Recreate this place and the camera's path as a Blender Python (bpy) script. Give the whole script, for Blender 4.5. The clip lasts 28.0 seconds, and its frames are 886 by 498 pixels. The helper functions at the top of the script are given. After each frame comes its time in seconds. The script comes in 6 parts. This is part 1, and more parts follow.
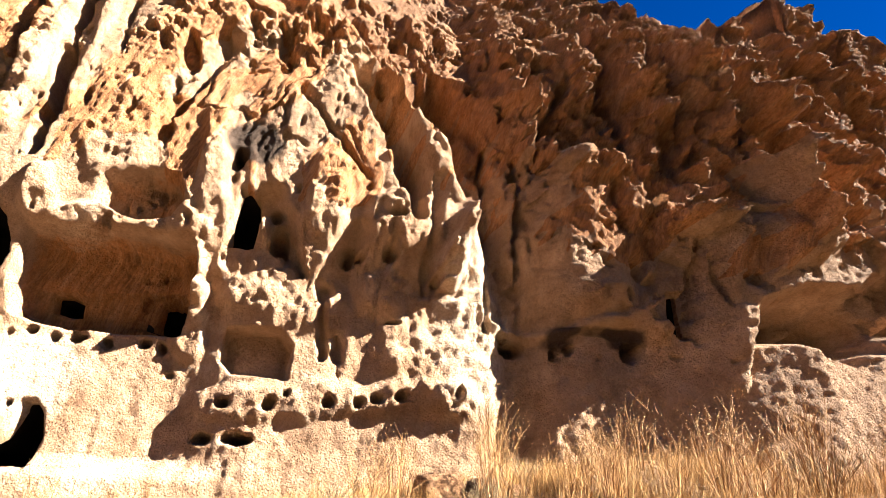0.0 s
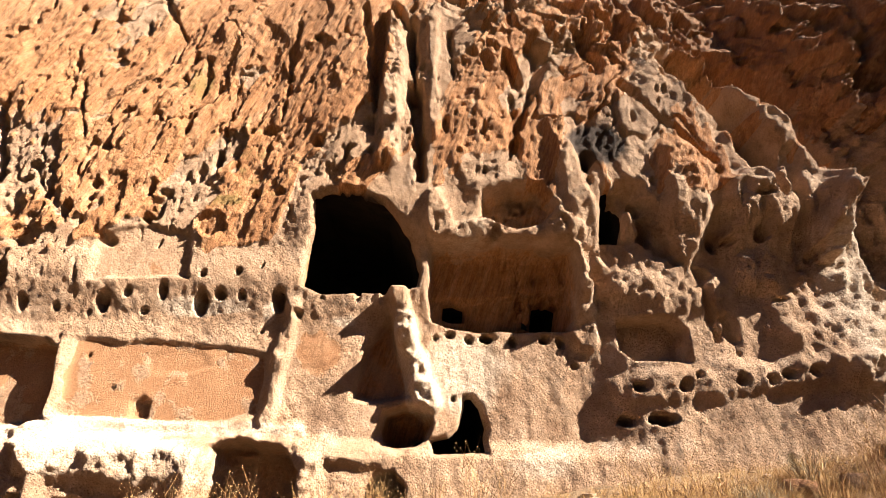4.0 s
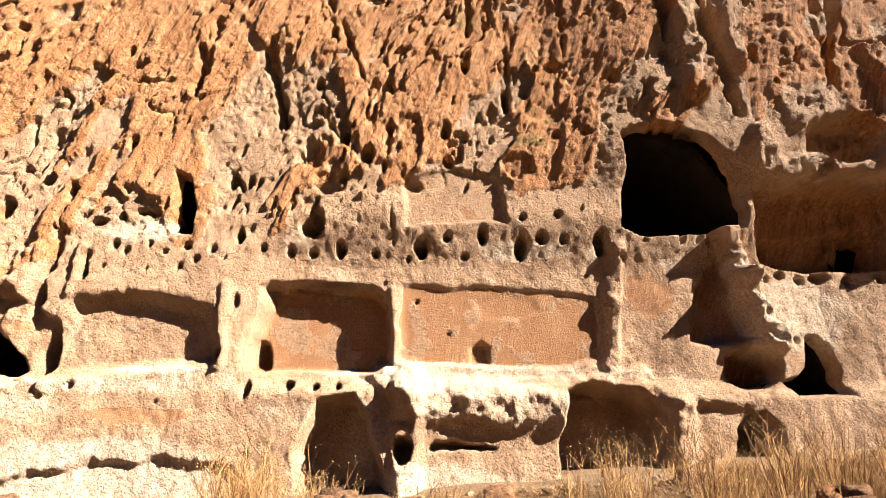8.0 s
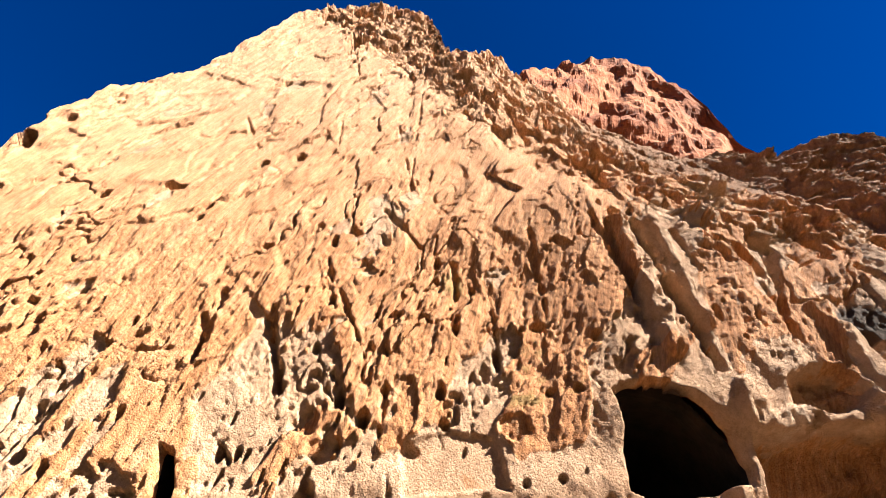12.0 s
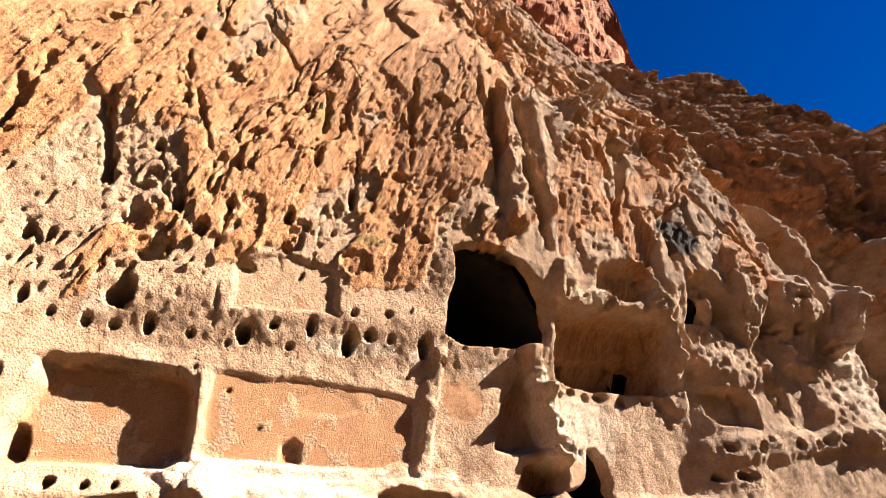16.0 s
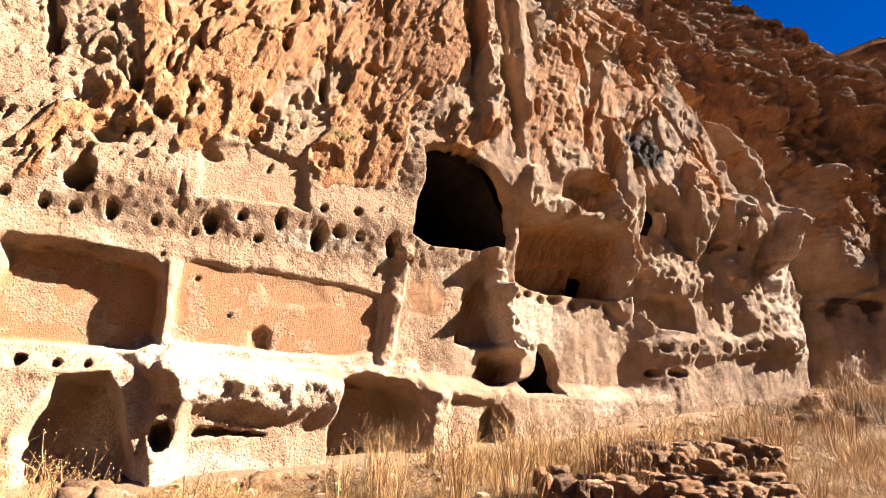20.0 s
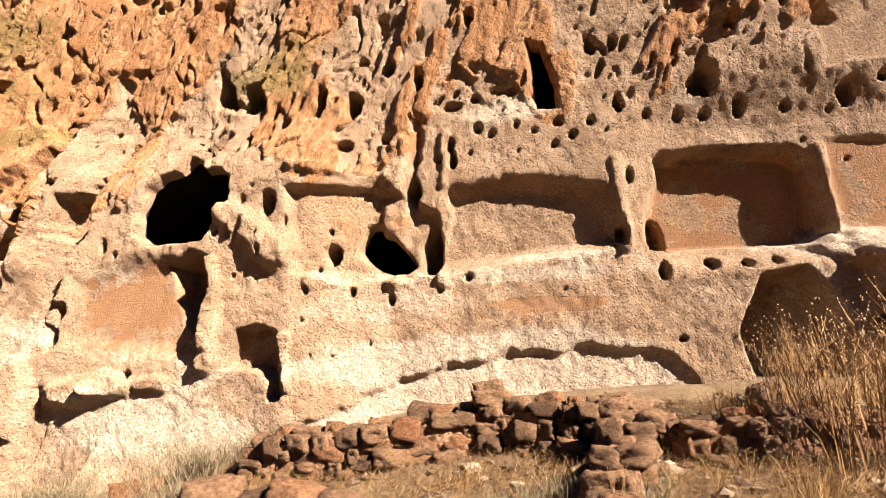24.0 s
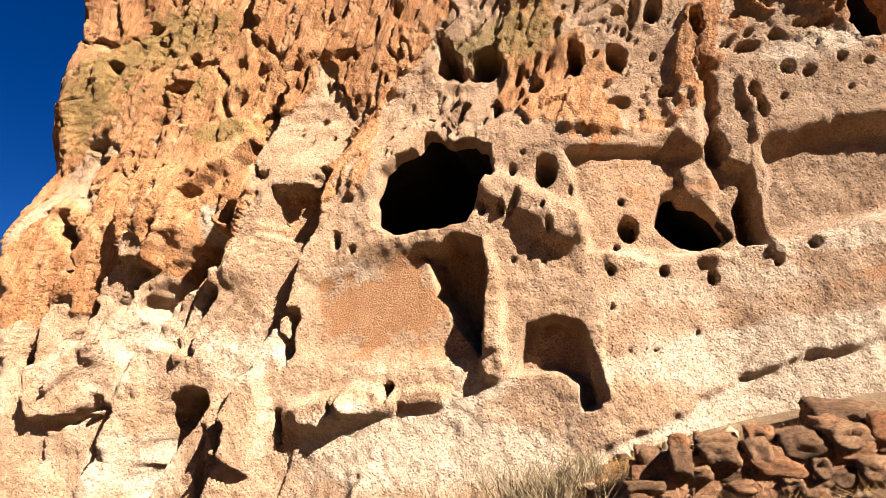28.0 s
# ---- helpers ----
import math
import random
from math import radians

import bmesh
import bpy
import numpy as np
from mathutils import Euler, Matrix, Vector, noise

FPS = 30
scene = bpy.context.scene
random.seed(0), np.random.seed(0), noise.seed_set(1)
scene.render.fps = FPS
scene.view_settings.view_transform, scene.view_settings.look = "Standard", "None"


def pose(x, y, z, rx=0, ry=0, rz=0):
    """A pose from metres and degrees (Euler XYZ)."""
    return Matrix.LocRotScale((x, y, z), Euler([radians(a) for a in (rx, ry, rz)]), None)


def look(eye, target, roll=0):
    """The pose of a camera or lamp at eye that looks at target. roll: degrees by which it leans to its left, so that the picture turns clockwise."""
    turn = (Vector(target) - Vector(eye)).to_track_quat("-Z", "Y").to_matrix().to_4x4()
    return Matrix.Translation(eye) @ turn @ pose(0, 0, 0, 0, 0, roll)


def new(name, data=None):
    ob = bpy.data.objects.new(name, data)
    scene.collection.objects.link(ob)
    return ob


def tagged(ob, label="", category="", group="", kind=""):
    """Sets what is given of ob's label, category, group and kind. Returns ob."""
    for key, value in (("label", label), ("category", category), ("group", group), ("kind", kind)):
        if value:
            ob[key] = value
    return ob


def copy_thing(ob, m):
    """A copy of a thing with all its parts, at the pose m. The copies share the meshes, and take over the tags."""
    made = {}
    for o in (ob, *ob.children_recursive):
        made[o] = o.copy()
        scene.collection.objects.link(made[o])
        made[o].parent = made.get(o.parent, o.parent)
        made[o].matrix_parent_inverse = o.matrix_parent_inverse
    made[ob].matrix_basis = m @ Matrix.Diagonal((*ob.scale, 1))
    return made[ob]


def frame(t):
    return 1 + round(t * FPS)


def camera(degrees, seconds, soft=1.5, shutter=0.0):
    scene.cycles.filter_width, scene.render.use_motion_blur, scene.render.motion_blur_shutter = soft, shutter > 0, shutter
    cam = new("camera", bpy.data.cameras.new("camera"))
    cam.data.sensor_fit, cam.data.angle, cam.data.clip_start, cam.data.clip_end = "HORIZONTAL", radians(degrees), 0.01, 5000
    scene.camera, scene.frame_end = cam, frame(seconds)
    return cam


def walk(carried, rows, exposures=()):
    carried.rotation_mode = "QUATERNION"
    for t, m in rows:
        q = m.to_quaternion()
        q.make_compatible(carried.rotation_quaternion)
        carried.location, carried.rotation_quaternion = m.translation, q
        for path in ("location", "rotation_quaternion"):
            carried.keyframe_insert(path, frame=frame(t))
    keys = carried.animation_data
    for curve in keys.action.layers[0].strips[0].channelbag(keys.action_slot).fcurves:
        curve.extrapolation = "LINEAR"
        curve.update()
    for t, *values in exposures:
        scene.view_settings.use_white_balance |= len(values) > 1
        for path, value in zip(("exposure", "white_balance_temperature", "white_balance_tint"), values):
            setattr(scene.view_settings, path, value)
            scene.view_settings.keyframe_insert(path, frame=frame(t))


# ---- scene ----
cam = camera(79.0, 28.0, soft=0.5)
# seconds, eye x y z, yaw, pitch, roll
PATH = [
    (0.0, -0.426, 0.008, 1.160, -13.16, 25.78, 2.79),
    (0.5, -0.712, 0.066, 1.107, -12.31, 26.88, 2.47),
    (1.0, -1.034, 0.121, 1.065, -11.30, 27.68, 1.84),
    (1.5, -1.386, 0.126, 1.020, -10.22, 28.28, 1.43),
    (2.0, -1.770, 0.158, 0.980, -8.50, 28.20, 1.46),
    (2.5, -2.201, 0.196, 0.974, -5.46, 27.28, 1.22),
    (3.0, -2.671, 0.192, 0.971, -4.10, 26.82, 0.66),
    (3.5, -3.149, 0.135, 0.979, -2.75, 25.68, 0.53),
    (4.0, -3.613, 0.064, 0.978, -1.21, 24.02, 1.13),
    (4.5, -4.075, 0.063, 0.935, -0.37, 22.20, 1.83),
    (6.5, -5.903, 0.224, 0.915, 1.57, 16.76, 1.53),
    (7.0, -6.421, 0.279, 0.857, 1.69, 16.85, 1.44),
    (7.5, -6.886, 0.326, 0.833, 1.41, 17.41, 1.30),
    (8.0, -7.246, 0.360, 0.864, 0.76, 19.22, 0.66),
    (8.5, -7.474, 0.365, 0.912, 0.39, 23.35, 0.06),
    (9.0, -7.537, 0.273, 0.939, 0.18, 30.44, -1.03),
    (9.5, -7.527, 0.160, 1.001, -0.85, 36.59, -2.25),
    (10.0, -7.496, 0.082, 1.053, -1.28, 39.60, -2.97),
    (10.5, -7.490, 0.059, 1.077, -1.65, 41.60, -3.24),
    (11.0, -7.500, 0.078, 1.079, -2.05, 43.26, -3.18),
    (11.5, -7.513, 0.106, 1.064, -2.53, 44.32, -3.02),
    (13.5, -7.520, 0.172, 0.948, -4.96, 41.73, -2.43),
    (14.0, -7.541, 0.170, 0.911, -5.56, 39.51, -1.99),
    (14.5, -7.557, 0.171, 0.883, -6.80, 37.58, -2.22),
    (15.0, -7.534, 0.188, 0.856, -9.03, 35.01, -1.95),
    (15.5, -7.467, 0.236, 0.838, -13.66, 31.91, -1.01),
    (16.0, -7.401, 0.248, 0.847, -19.60, 29.26, 0.19),
    (16.5, -7.344, 0.239, 0.847, -25.11, 27.37, 0.38),
    (17.0, -7.267, 0.214, 0.860, -30.89, 26.32, 1.15),
    (17.5, -7.218, 0.178, 0.872, -36.22, 25.84, 1.42),
    (18.0, -7.203, 0.155, 0.868, -38.01, 25.63, 1.49),
    (18.5, -7.209, 0.164, 0.860, -38.39, 25.35, 1.59),
    (19.0, -7.237, 0.184, 0.857, -37.58, 24.63, 1.55),
    (19.5, -7.314, 0.200, 0.877, -32.45, 22.04, 1.54),
    (20.0, -7.552, 0.204, 0.894, -24.44, 18.13, 1.57),
    (20.5, -7.853, 0.321, 0.779, -14.53, 16.37, 0.49),
    (21.0, -8.222, 0.435, 0.612, -6.29, 15.72, 0.18),
    (21.5, -8.579, 0.551, 0.529, 1.60, 14.39, -0.23),
    (22.0, -8.992, 0.674, 0.478, 4.19, 13.90, -0.35),
    (22.5, -9.380, 0.788, 0.468, 5.54, 13.57, -0.18),
    (24.5, -10.771, 0.912, 0.583, 12.74, 10.87, -1.56),
    (25.0, -11.117, 1.032, 0.513, 12.10, 11.48, -1.65),
    (25.5, -11.464, 1.120, 0.454, 11.49, 12.09, -1.81),
    (26.0, -11.797, 1.206, 0.417, 11.04, 12.85, -1.81),
    (26.5, -12.134, 1.271, 0.401, 10.91, 13.54, -1.92),
    (27.0, -12.475, 1.297, 0.386, 11.65, 14.05, -2.31),
    (27.5, -12.800, 1.308, 0.379, 14.66, 14.71, -3.21),
    (28.0, -13.112, 1.317, 0.365, 15.10, 14.97, -4.01),
]
EXPOSURE = [(0, 0.92, 6500), (2, 0.6, 6500), (4, 0.1, 6500), (7, 0.02, 6500), (9, 0.05, 6500), (10, 0.36, 6450), (11, 0.54, 6350), (14, 0.5, 6400), (15, 0.3, 6450), (17, 0.6, 6350), (18, 0.66, 6300), (19, 0.68, 6300), (20, 0.58, 6350), (21, 0.14, 6500), (22, -0.14, 6500), (25, -0.28, 6500), (28, -0.2, 6500)]
walk(cam, [(t, pose(x, y, z, 90 + pitch, 0, yaw) @ pose(0, 0, 0, 0, 0, roll)) for t, x, y, z, yaw, pitch, roll in PATH],
     exposures=[(t, 2.70 + e, kelvin, 10) for t, e, kelvin in EXPOSURE])

# ---- sky and sun ----
SUN_AZ, SUN_EL = 120.0, 34.0        # degrees to the right of +y, degrees up
world = bpy.data.worlds.new("sky_world")
scene.world = world
world.use_nodes = True
wn = world.node_tree.nodes
sky = wn.new("ShaderNodeTexSky")
sky.sky_type, sky.sun_disc = 'NISHITA', False
sky.sun_elevation, sky.sun_rotation = radians(SUN_EL), radians(SUN_AZ)
sky.altitude, sky.air_density, sky.dust_density, sky.ozone_density = 2500, 1.0, 0.0, 5.0
wn["Background"].inputs[1].default_value = 0.0148
deep = wn.new("ShaderNodeHueSaturation")
deep.inputs["Hue"].default_value, deep.inputs["Saturation"].default_value = 0.517, 1.3
world.node_tree.links.new(sky.outputs[0], deep.inputs["Color"])
world.node_tree.links.new(deep.outputs[0], wn["Background"].inputs[0])
sun_data = bpy.data.lights.new("sun", 'SUN')
sun_data.energy, sun_data.angle, sun_data.color = 5.0, radians(0.5), (1.0, 0.94, 0.835)
sun = new("sun", sun_data)
sun_dir = Vector((math.sin(radians(SUN_AZ)) * math.cos(radians(SUN_EL)), math.cos(radians(SUN_AZ)) * math.cos(radians(SUN_EL)), math.sin(radians(SUN_EL))))
sun.matrix_world = look(sun_dir * 80, (0, 0, 0))

# ---- material helpers ----
def material(name, rough=0.9):
    m = bpy.data.materials.new(name)
    m.use_nodes = True
    b = m.node_tree.nodes["Principled BSDF"]
    b.inputs["Roughness"].default_value = rough
    b.inputs["Specular IOR Level"].default_value = 0.2
    return m, m.node_tree.nodes, m.node_tree.links, b


def noise_node(nt, ln, vec, scale, detail=4, rough=0.6, stretch=None):
    if stretch:
        mp = nt.new("ShaderNodeMapping")
        mp.inputs["Scale"].default_value = stretch
        ln.new(vec, mp.inputs[0])
        vec = mp.outputs[0]
    n = nt.new("ShaderNodeTexNoise")
    n.inputs["Scale"].default_value, n.inputs["Detail"].default_value, n.inputs["Roughness"].default_value = scale, detail, rough
    ln.new(vec, n.inputs["Vector"])
    return n.outputs["Fac"]


def ramp(nt, ln, fac, *stops):
    r = nt.new("ShaderNodeValToRGB")
    while len(r.color_ramp.elements) < len(stops):
        r.color_ramp.elements.new(0.5)
    for e, (p, c) in zip(r.color_ramp.elements, stops):
        e.position, e.color = p, (*c, 1) if not isinstance(c, (int, float)) else (c, c, c, 1)
    ln.new(fac, r.inputs[0])
    return r.outputs[0]


def mix(nt, ln, fac, a, b, kind='MIX'):
    n = nt.new("ShaderNodeMix")
    n.data_type, n.blend_type = 'RGBA', kind
    for value, socket_in in ((fac, n.inputs[0]), (a, n.inputs[6]), (b, n.inputs[7])):
        if isinstance(value, (int, float)):
            socket_in.default_value = value
        elif isinstance(value, tuple):
            socket_in.default_value = (*value, 1)
        else:
            ln.new(value, socket_in)
    return n.outputs[2]


def math_node(nt, ln, op, a, b=0.0, clamp=False):
    n = nt.new("ShaderNodeMath")
    n.operation, n.use_clamp = op, clamp
    for value, socket_in in ((a, n.inputs[0]), (b, n.inputs[1])):
        if isinstance(value, (int, float)):
            socket_in.default_value = value
        else:
            ln.new(value, socket_in)
    return n.outputs[0]


def attribute(nt, name):
    n = nt.new("ShaderNodeAttribute")
    n.attribute_name = name
    return n.outputs["Fac"]


def bump(nt, ln, b, height, strength, dist, below=None):
    n = nt.new("ShaderNodeBump")
    n.inputs["Strength"].default_value, n.inputs["Distance"].default_value = strength, dist
    ln.new(height, n.inputs["Height"])
    if below:
        ln.new(below, n.inputs["Normal"])
    ln.new(n.outputs[0], b.inputs["Normal"])
    return n.outputs[0]


def tuff_material():
    m, nt, ln, b = material("tuff_rock", 0.95)
    b.inputs["Diffuse Roughness"].default_value = 0.8
    vec = nt.new("ShaderNodeTexCoord").outputs["Object"]
    big = noise_node(nt, ln, vec, 0.55, 5, 0.6)
    mid = noise_node(nt, ln, vec, 3.2, 5, 0.65)
    fine = noise_node(nt, ln, vec, 26, 4, 0.7)
    turn = nt.new("ShaderNodeMapping")
    turn.inputs["Rotation"].default_value = (0, radians(-16.7), 0)
    ln.new(vec, turn.inputs[0])
    streak = noise_node(nt, ln, turn.outputs[0], 2.2, 6, 0.72, (3.4, 1.0, 0.40))
    thread = noise_node(nt, ln, turn.outputs[0], 8.0, 4, 0.7, (4.5, 1.5, 0.55))
    pale = ramp(nt, ln, mid, (0.28, (0.31, 0.180, 0.098)), (0.48, (0.46, 0.295, 0.172)), (0.72, (0.58, 0.40, 0.255)))
    crust = ramp(nt, ln, streak, (0.25, (0.26, 0.105, 0.040)), (0.48, (0.46, 0.220, 0.090)), (0.72, (0.56, 0.325, 0.170)))
    crust = mix(nt, ln, 0.75, crust, ramp(nt, ln, thread, (0.36, 0.62), (0.5, 1.0), (0.66, 1.35)), 'MULTIPLY')
    worn = ramp(nt, ln, noise_node(nt, ln, vec, 1.3, 6, 0.7), (0.48, 0.0), (0.70, 0.5))
    pale = mix(nt, ln, worn, pale, ramp(nt, ln, fine, (0.3, (0.225, 0.135, 0.080)), (0.7, (0.345, 0.230, 0.150))))
    crust_mask = math_node(nt, ln, 'ADD', attribute(nt, "crust"), math_node(nt, ln, 'MULTIPLY', math_node(nt, ln, 'SUBTRACT', mid, 0.5), 1.1))
    sep = nt.new("ShaderNodeSeparateXYZ")
    ln.new(vec, sep.inputs[0])
    high = math_node(nt, ln, 'MULTIPLY', math_node(nt, ln, 'SUBTRACT', sep.outputs[2], 6.0), 0.11, True)
    crust = mix(nt, ln, math_node(nt, ln, 'MULTIPLY', high, 0.75), crust, ramp(nt, ln, streak, (0.3, (0.46, 0.25, 0.125)), (0.6, (0.64, 0.40, 0.23))))
    base = mix(nt, ln, ramp(nt, ln, crust_mask, (0.38, 0.0), (0.62, 1.0)), pale, crust)
    plaster_col = ramp(nt, ln, big, (0.3, (0.39, 0.235, 0.125)), (0.5, (0.29, 0.145, 0.066)), (0.62, (0.34, 0.185, 0.09)), (0.75, (0.42, 0.28, 0.17)))
    pl = math_node(nt, ln, 'ADD', attribute(nt, "plaster"), math_node(nt, ln, 'MULTIPLY', math_node(nt, ln, 'SUBTRACT', mid, 0.5), 1.6))
    coat = ramp(nt, ln, pl, (0.49, 0.0), (0.62, 1.0))
    base = mix(nt, ln, coat, base, plaster_col)
    rugged = math_node(nt, ln, 'SUBTRACT', 1.0, math_node(nt, ln, 'MULTIPLY', coat, 0.92))
    white = math_node(nt, ln, 'ADD', math_node(nt, ln, 'SUBTRACT', attribute(nt, "white"), math_node(nt, ln, 'MULTIPLY', coat, 0.5)), math_node(nt, ln, 'MULTIPLY', math_node(nt, ln, 'SUBTRACT', mid, 0.5), 1.2))
    base = mix(nt, ln, ramp(nt, ln, white, (0.38, 0.0), (0.75, 1.0)), base, ramp(nt, ln, fine, (0.3, (0.45, 0.325, 0.21)), (0.65, (0.58, 0.46, 0.33))))
    rugged = math_node(nt, ln, 'MULTIPLY', rugged, math_node(nt, ln, 'SUBTRACT', 1.0, math_node(nt, ln, 'MULTIPLY', ramp(nt, ln, white, (0.38, 0.0), (0.75, 1.0)), 0.45)))
    lich = math_node(nt, ln, 'ADD', attribute(nt, "lichen"), math_node(nt, ln, 'MULTIPLY', math_node(nt, ln, 'SUBTRACT', noise_node(nt, ln, vec, 7, 6, 0.7), 0.5), 2.2))
    base = mix(nt, ln, ramp(nt, ln, lich, (0.60, 0.0), (0.92, 0.75)), base, (0.26, 0.180, 0.058))
    # black mask: soot, and a little shade painted along one room's top
    dark = math_node(nt, ln, 'ADD', attribute(nt, "soot_shade"), math_node(nt, ln, 'MULTIPLY', math_node(nt, ln, 'SUBTRACT', mid, 0.5), 0.9))
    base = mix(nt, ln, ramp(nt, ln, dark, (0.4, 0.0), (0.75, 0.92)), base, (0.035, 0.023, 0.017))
    # brown rock varnish, with some of the recess's shade put into the colour
    brown = attribute(nt, "varnish_shade")
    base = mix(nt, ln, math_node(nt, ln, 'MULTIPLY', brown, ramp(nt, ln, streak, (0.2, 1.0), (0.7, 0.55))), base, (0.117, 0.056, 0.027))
    speck = ramp(nt, ln, fine, (0.3, 0.5), (0.5, 1.0), (0.72, 1.25))
    base = mix(nt, ln, 0.42, base, speck, 'MULTIPLY')
    base = mix(nt, ln, 0.32, base, ramp(nt, ln, noise_node(nt, ln, vec, 75, 3, 0.7), (0.35, 0.55), (0.65, 1.3)), 'MULTIPLY')
    base = mix(nt, ln, 1.0, base, (0.87, 0.83, 0.85), 'MULTIPLY')
    ln.new(base, b.inputs["Base Color"])
    vor = nt.new("ShaderNodeTexVoronoi")
    vor.inputs["Scale"].default_value = 34
    ln.new(vec, vor.inputs["Vector"])
    pits = ramp(nt, ln, vor.outputs["Distance"], (0.1, 0.0), (0.45, 1.0))
    n1 = bump(nt, ln, b, math_node(nt, ln, 'MULTIPLY', math_node(nt, ln, 'SUBTRACT', noise_node(nt, ln, vec, 11, 6, 0.75), 0.5), rugged), 1.0, 0.055)
    n2 = bump(nt, ln, b, thread, 0.5, 0.022, n1)
    n3 = bump(nt, ln, b, math_node(nt, ln, 'MULTIPLY', math_node(nt, ln, 'SUBTRACT', mix(nt, ln, 0.5, fine, pits), 0.6), rugged), 1.0, 0.07, n2)
    bump(nt, ln, b, noise_node(nt, ln, vec, 70, 3, 0.7), 0.9, 0.02, n3)
    return m


TUFF = tuff_material()

# ---- noise on arrays ----
LATTICES = {}


def lattice(seed):
    if seed not in LATTICES:
        LATTICES[seed] = np.random.RandomState(seed).rand(64, 64, 64)
    return LATTICES[seed]


def noise3(x, y, z, seed):
    g = lattice(seed)
    xi, yi, zi = np.floor(x).astype(int), np.floor(y).astype(int), np.floor(z).astype(int)
    fx, fy, fz = x - xi, y - yi, z - zi
    fx, fy, fz = (f * f * (3 - 2 * f) for f in (fx, fy, fz))
    out = 0
    for a in (0, 1):
        for b_ in (0, 1):
            for c in (0, 1):
                w = (fx if a else 1 - fx) * (fy if b_ else 1 - fy) * (fz if c else 1 - fz)
                out = out + w * g[(xi + a) % 64, (yi + b_) % 64, (zi + c) % 64]
    return out - 0.5


def fbm(x, z, seed, octaves=4, gain=0.5):
    out, amp = 0, 1.0
    for o in range(octaves):
        out = out + amp * noise3(x * 2 ** o + 7.3 * o, np.full_like(x, 0.37 + o), z * 2 ** o + 3.1 * o, seed + o)
        amp *= gain
    return out


def smooth(a, lo, hi):
    t = np.clip((a - lo) / (hi - lo), 0, 1)
    return t * t * (3 - 2 * t)


# ---- the cliff: depth over a grid of x and z ----
def grade(stops):
    """Coordinates from (start, step) pairs up to the last start."""
    out = []
    for (a, s), (b_, s2) in zip(stops, stops[1:]):
        v = a
        while v < b_ - 1e-6:
            out.append(v)
            v += s + (s2 - s) * (v - a) / (b_ - a)
    return np.array(out + [stops[-1][0]])


GX = grade([(-34, 0.25), (-21, 0.07), (-19.4, 0.04), (-16.5, 0.022), (2.2, 0.022), (6.0, 0.03), (9.5, 0.06), (14, 0.1), (30, 0.25), (70, 0.8)])
GV = grade([(-2.0, 0.03), (-0.2, 0.021), (6.2, 0.022), (9, 0.036), (14, 0.06), (26, 0.09)])
CX, CV = np.meshgrid(GX, GV)


def top_of(x):
    return np.interp(x, TOP_X, TOP_Z)


TOP_X = [-34, -24, -21, -19.5, -18, -17, -16.4, -16.1, -15.8, -14.2, -13.4, -12.6, -11.5, -10.2, -8, -7, -6.5, -6, -5, -4, -3, -1, 1, 2, 3.4, 4.0, 4.3, 4.6, 4.9, 5.05, 5.3, 5.45, 6, 6.9, 7.05, 7.25, 7.6, 8.2, 9, 10, 12, 16, 20, 40, 70]
TOP_Z = [5, 6.5, 7.5, 8.2, 9.0, 9.4, 10.8, 12.8, 14.6, 16.2, 19.0, 22.6, 25, 25.5, 24.5, 22.5, 18.6, 18.0, 19.6, 18.8, 17.8, 16.6, 15.8, 15.2, 14.6, 13.8, 12.6, 10.8, 9.9, 10.5, 10.5, 9.4, 8.9, 8.8, 10.5, 10.6, 10.1, 9.6, 8.9, 8.2, 7.9, 7.8, 7.6, 7.5, 7]
CZ = np.where(CV <= 6.2, CV, 6.2 + (CV - 6.2) / (26 - 6.2) * (top_of(CX) - 6.2))
CY = 6.2 + 0.05 * np.maximum(CZ - 3, 0) + 0.13 * np.maximum(CZ - 8, 0)
CY += 0.15 * np.interp(CX, [-6, 1, 3, 6.5, 7.2, 9, 70], [0, 2.0, 2.9, 2.6, 1.2, 0.8, 0.8]) * np.maximum(CZ - 7.5, 0)
CY += 0.02 * np.maximum(-15.6 - CX, 0) ** 1.5 + 1.0 * np.maximum(-19.75 - CX, 0) ** 1.7
# the recess east of the buttress, and the eastern wall that comes forward again
edge = np.interp(CZ, [-1, 2, 3.5, 5.5, 7, 9, 12], [1.7, 1.6, 1.5, 0.9, 0.0, -1.5, -3.0])
recess = smooth(CX - edge, -0.12, 0.5)
CY += recess * np.interp(CX, [-3, 0, 1.6, 2.3, 3.2, 3.7, 4.2, 4.9, 6, 8, 14, 30, 70], [0.6, 0.75, 0.6, -0.25, -0.55, -0.85, -1.2, -1.5, -1.6, -1.5, -1.6, -2.4, -6])
CY -= 0.12 * np.clip(CX + 2.2, 0, 3.7) * (1 - recess) * (1 - smooth(CZ, 6.0, 9.0))
lower_west = smooth(CX, -4.7, -4.0) * (1 - recess)          # the buttress
# the face leans: cave storey proud of the rooms below, low ledge and western end forward
CY -= 0.32 * smooth(CZ, 3.5, 4.2) * smooth(CX, -6.2, -4.6) * (1 - recess) * (1 - smooth(CZ, 8, 11))
CY += 0.26 * smooth(CX, -9.9, -8.9) * (1 - smooth(CX, -1.9, -1.0)) * smooth(CZ, 1.25, 1.5) * (1 - smooth(CZ, 2.7, 3.4))
CY -= 0.38 * smooth(-CX, 12.0, 13.2) * (1 - smooth(CZ, 2.4, 3.4))
west_end = smooth(-CX, 12.9, 14.2)
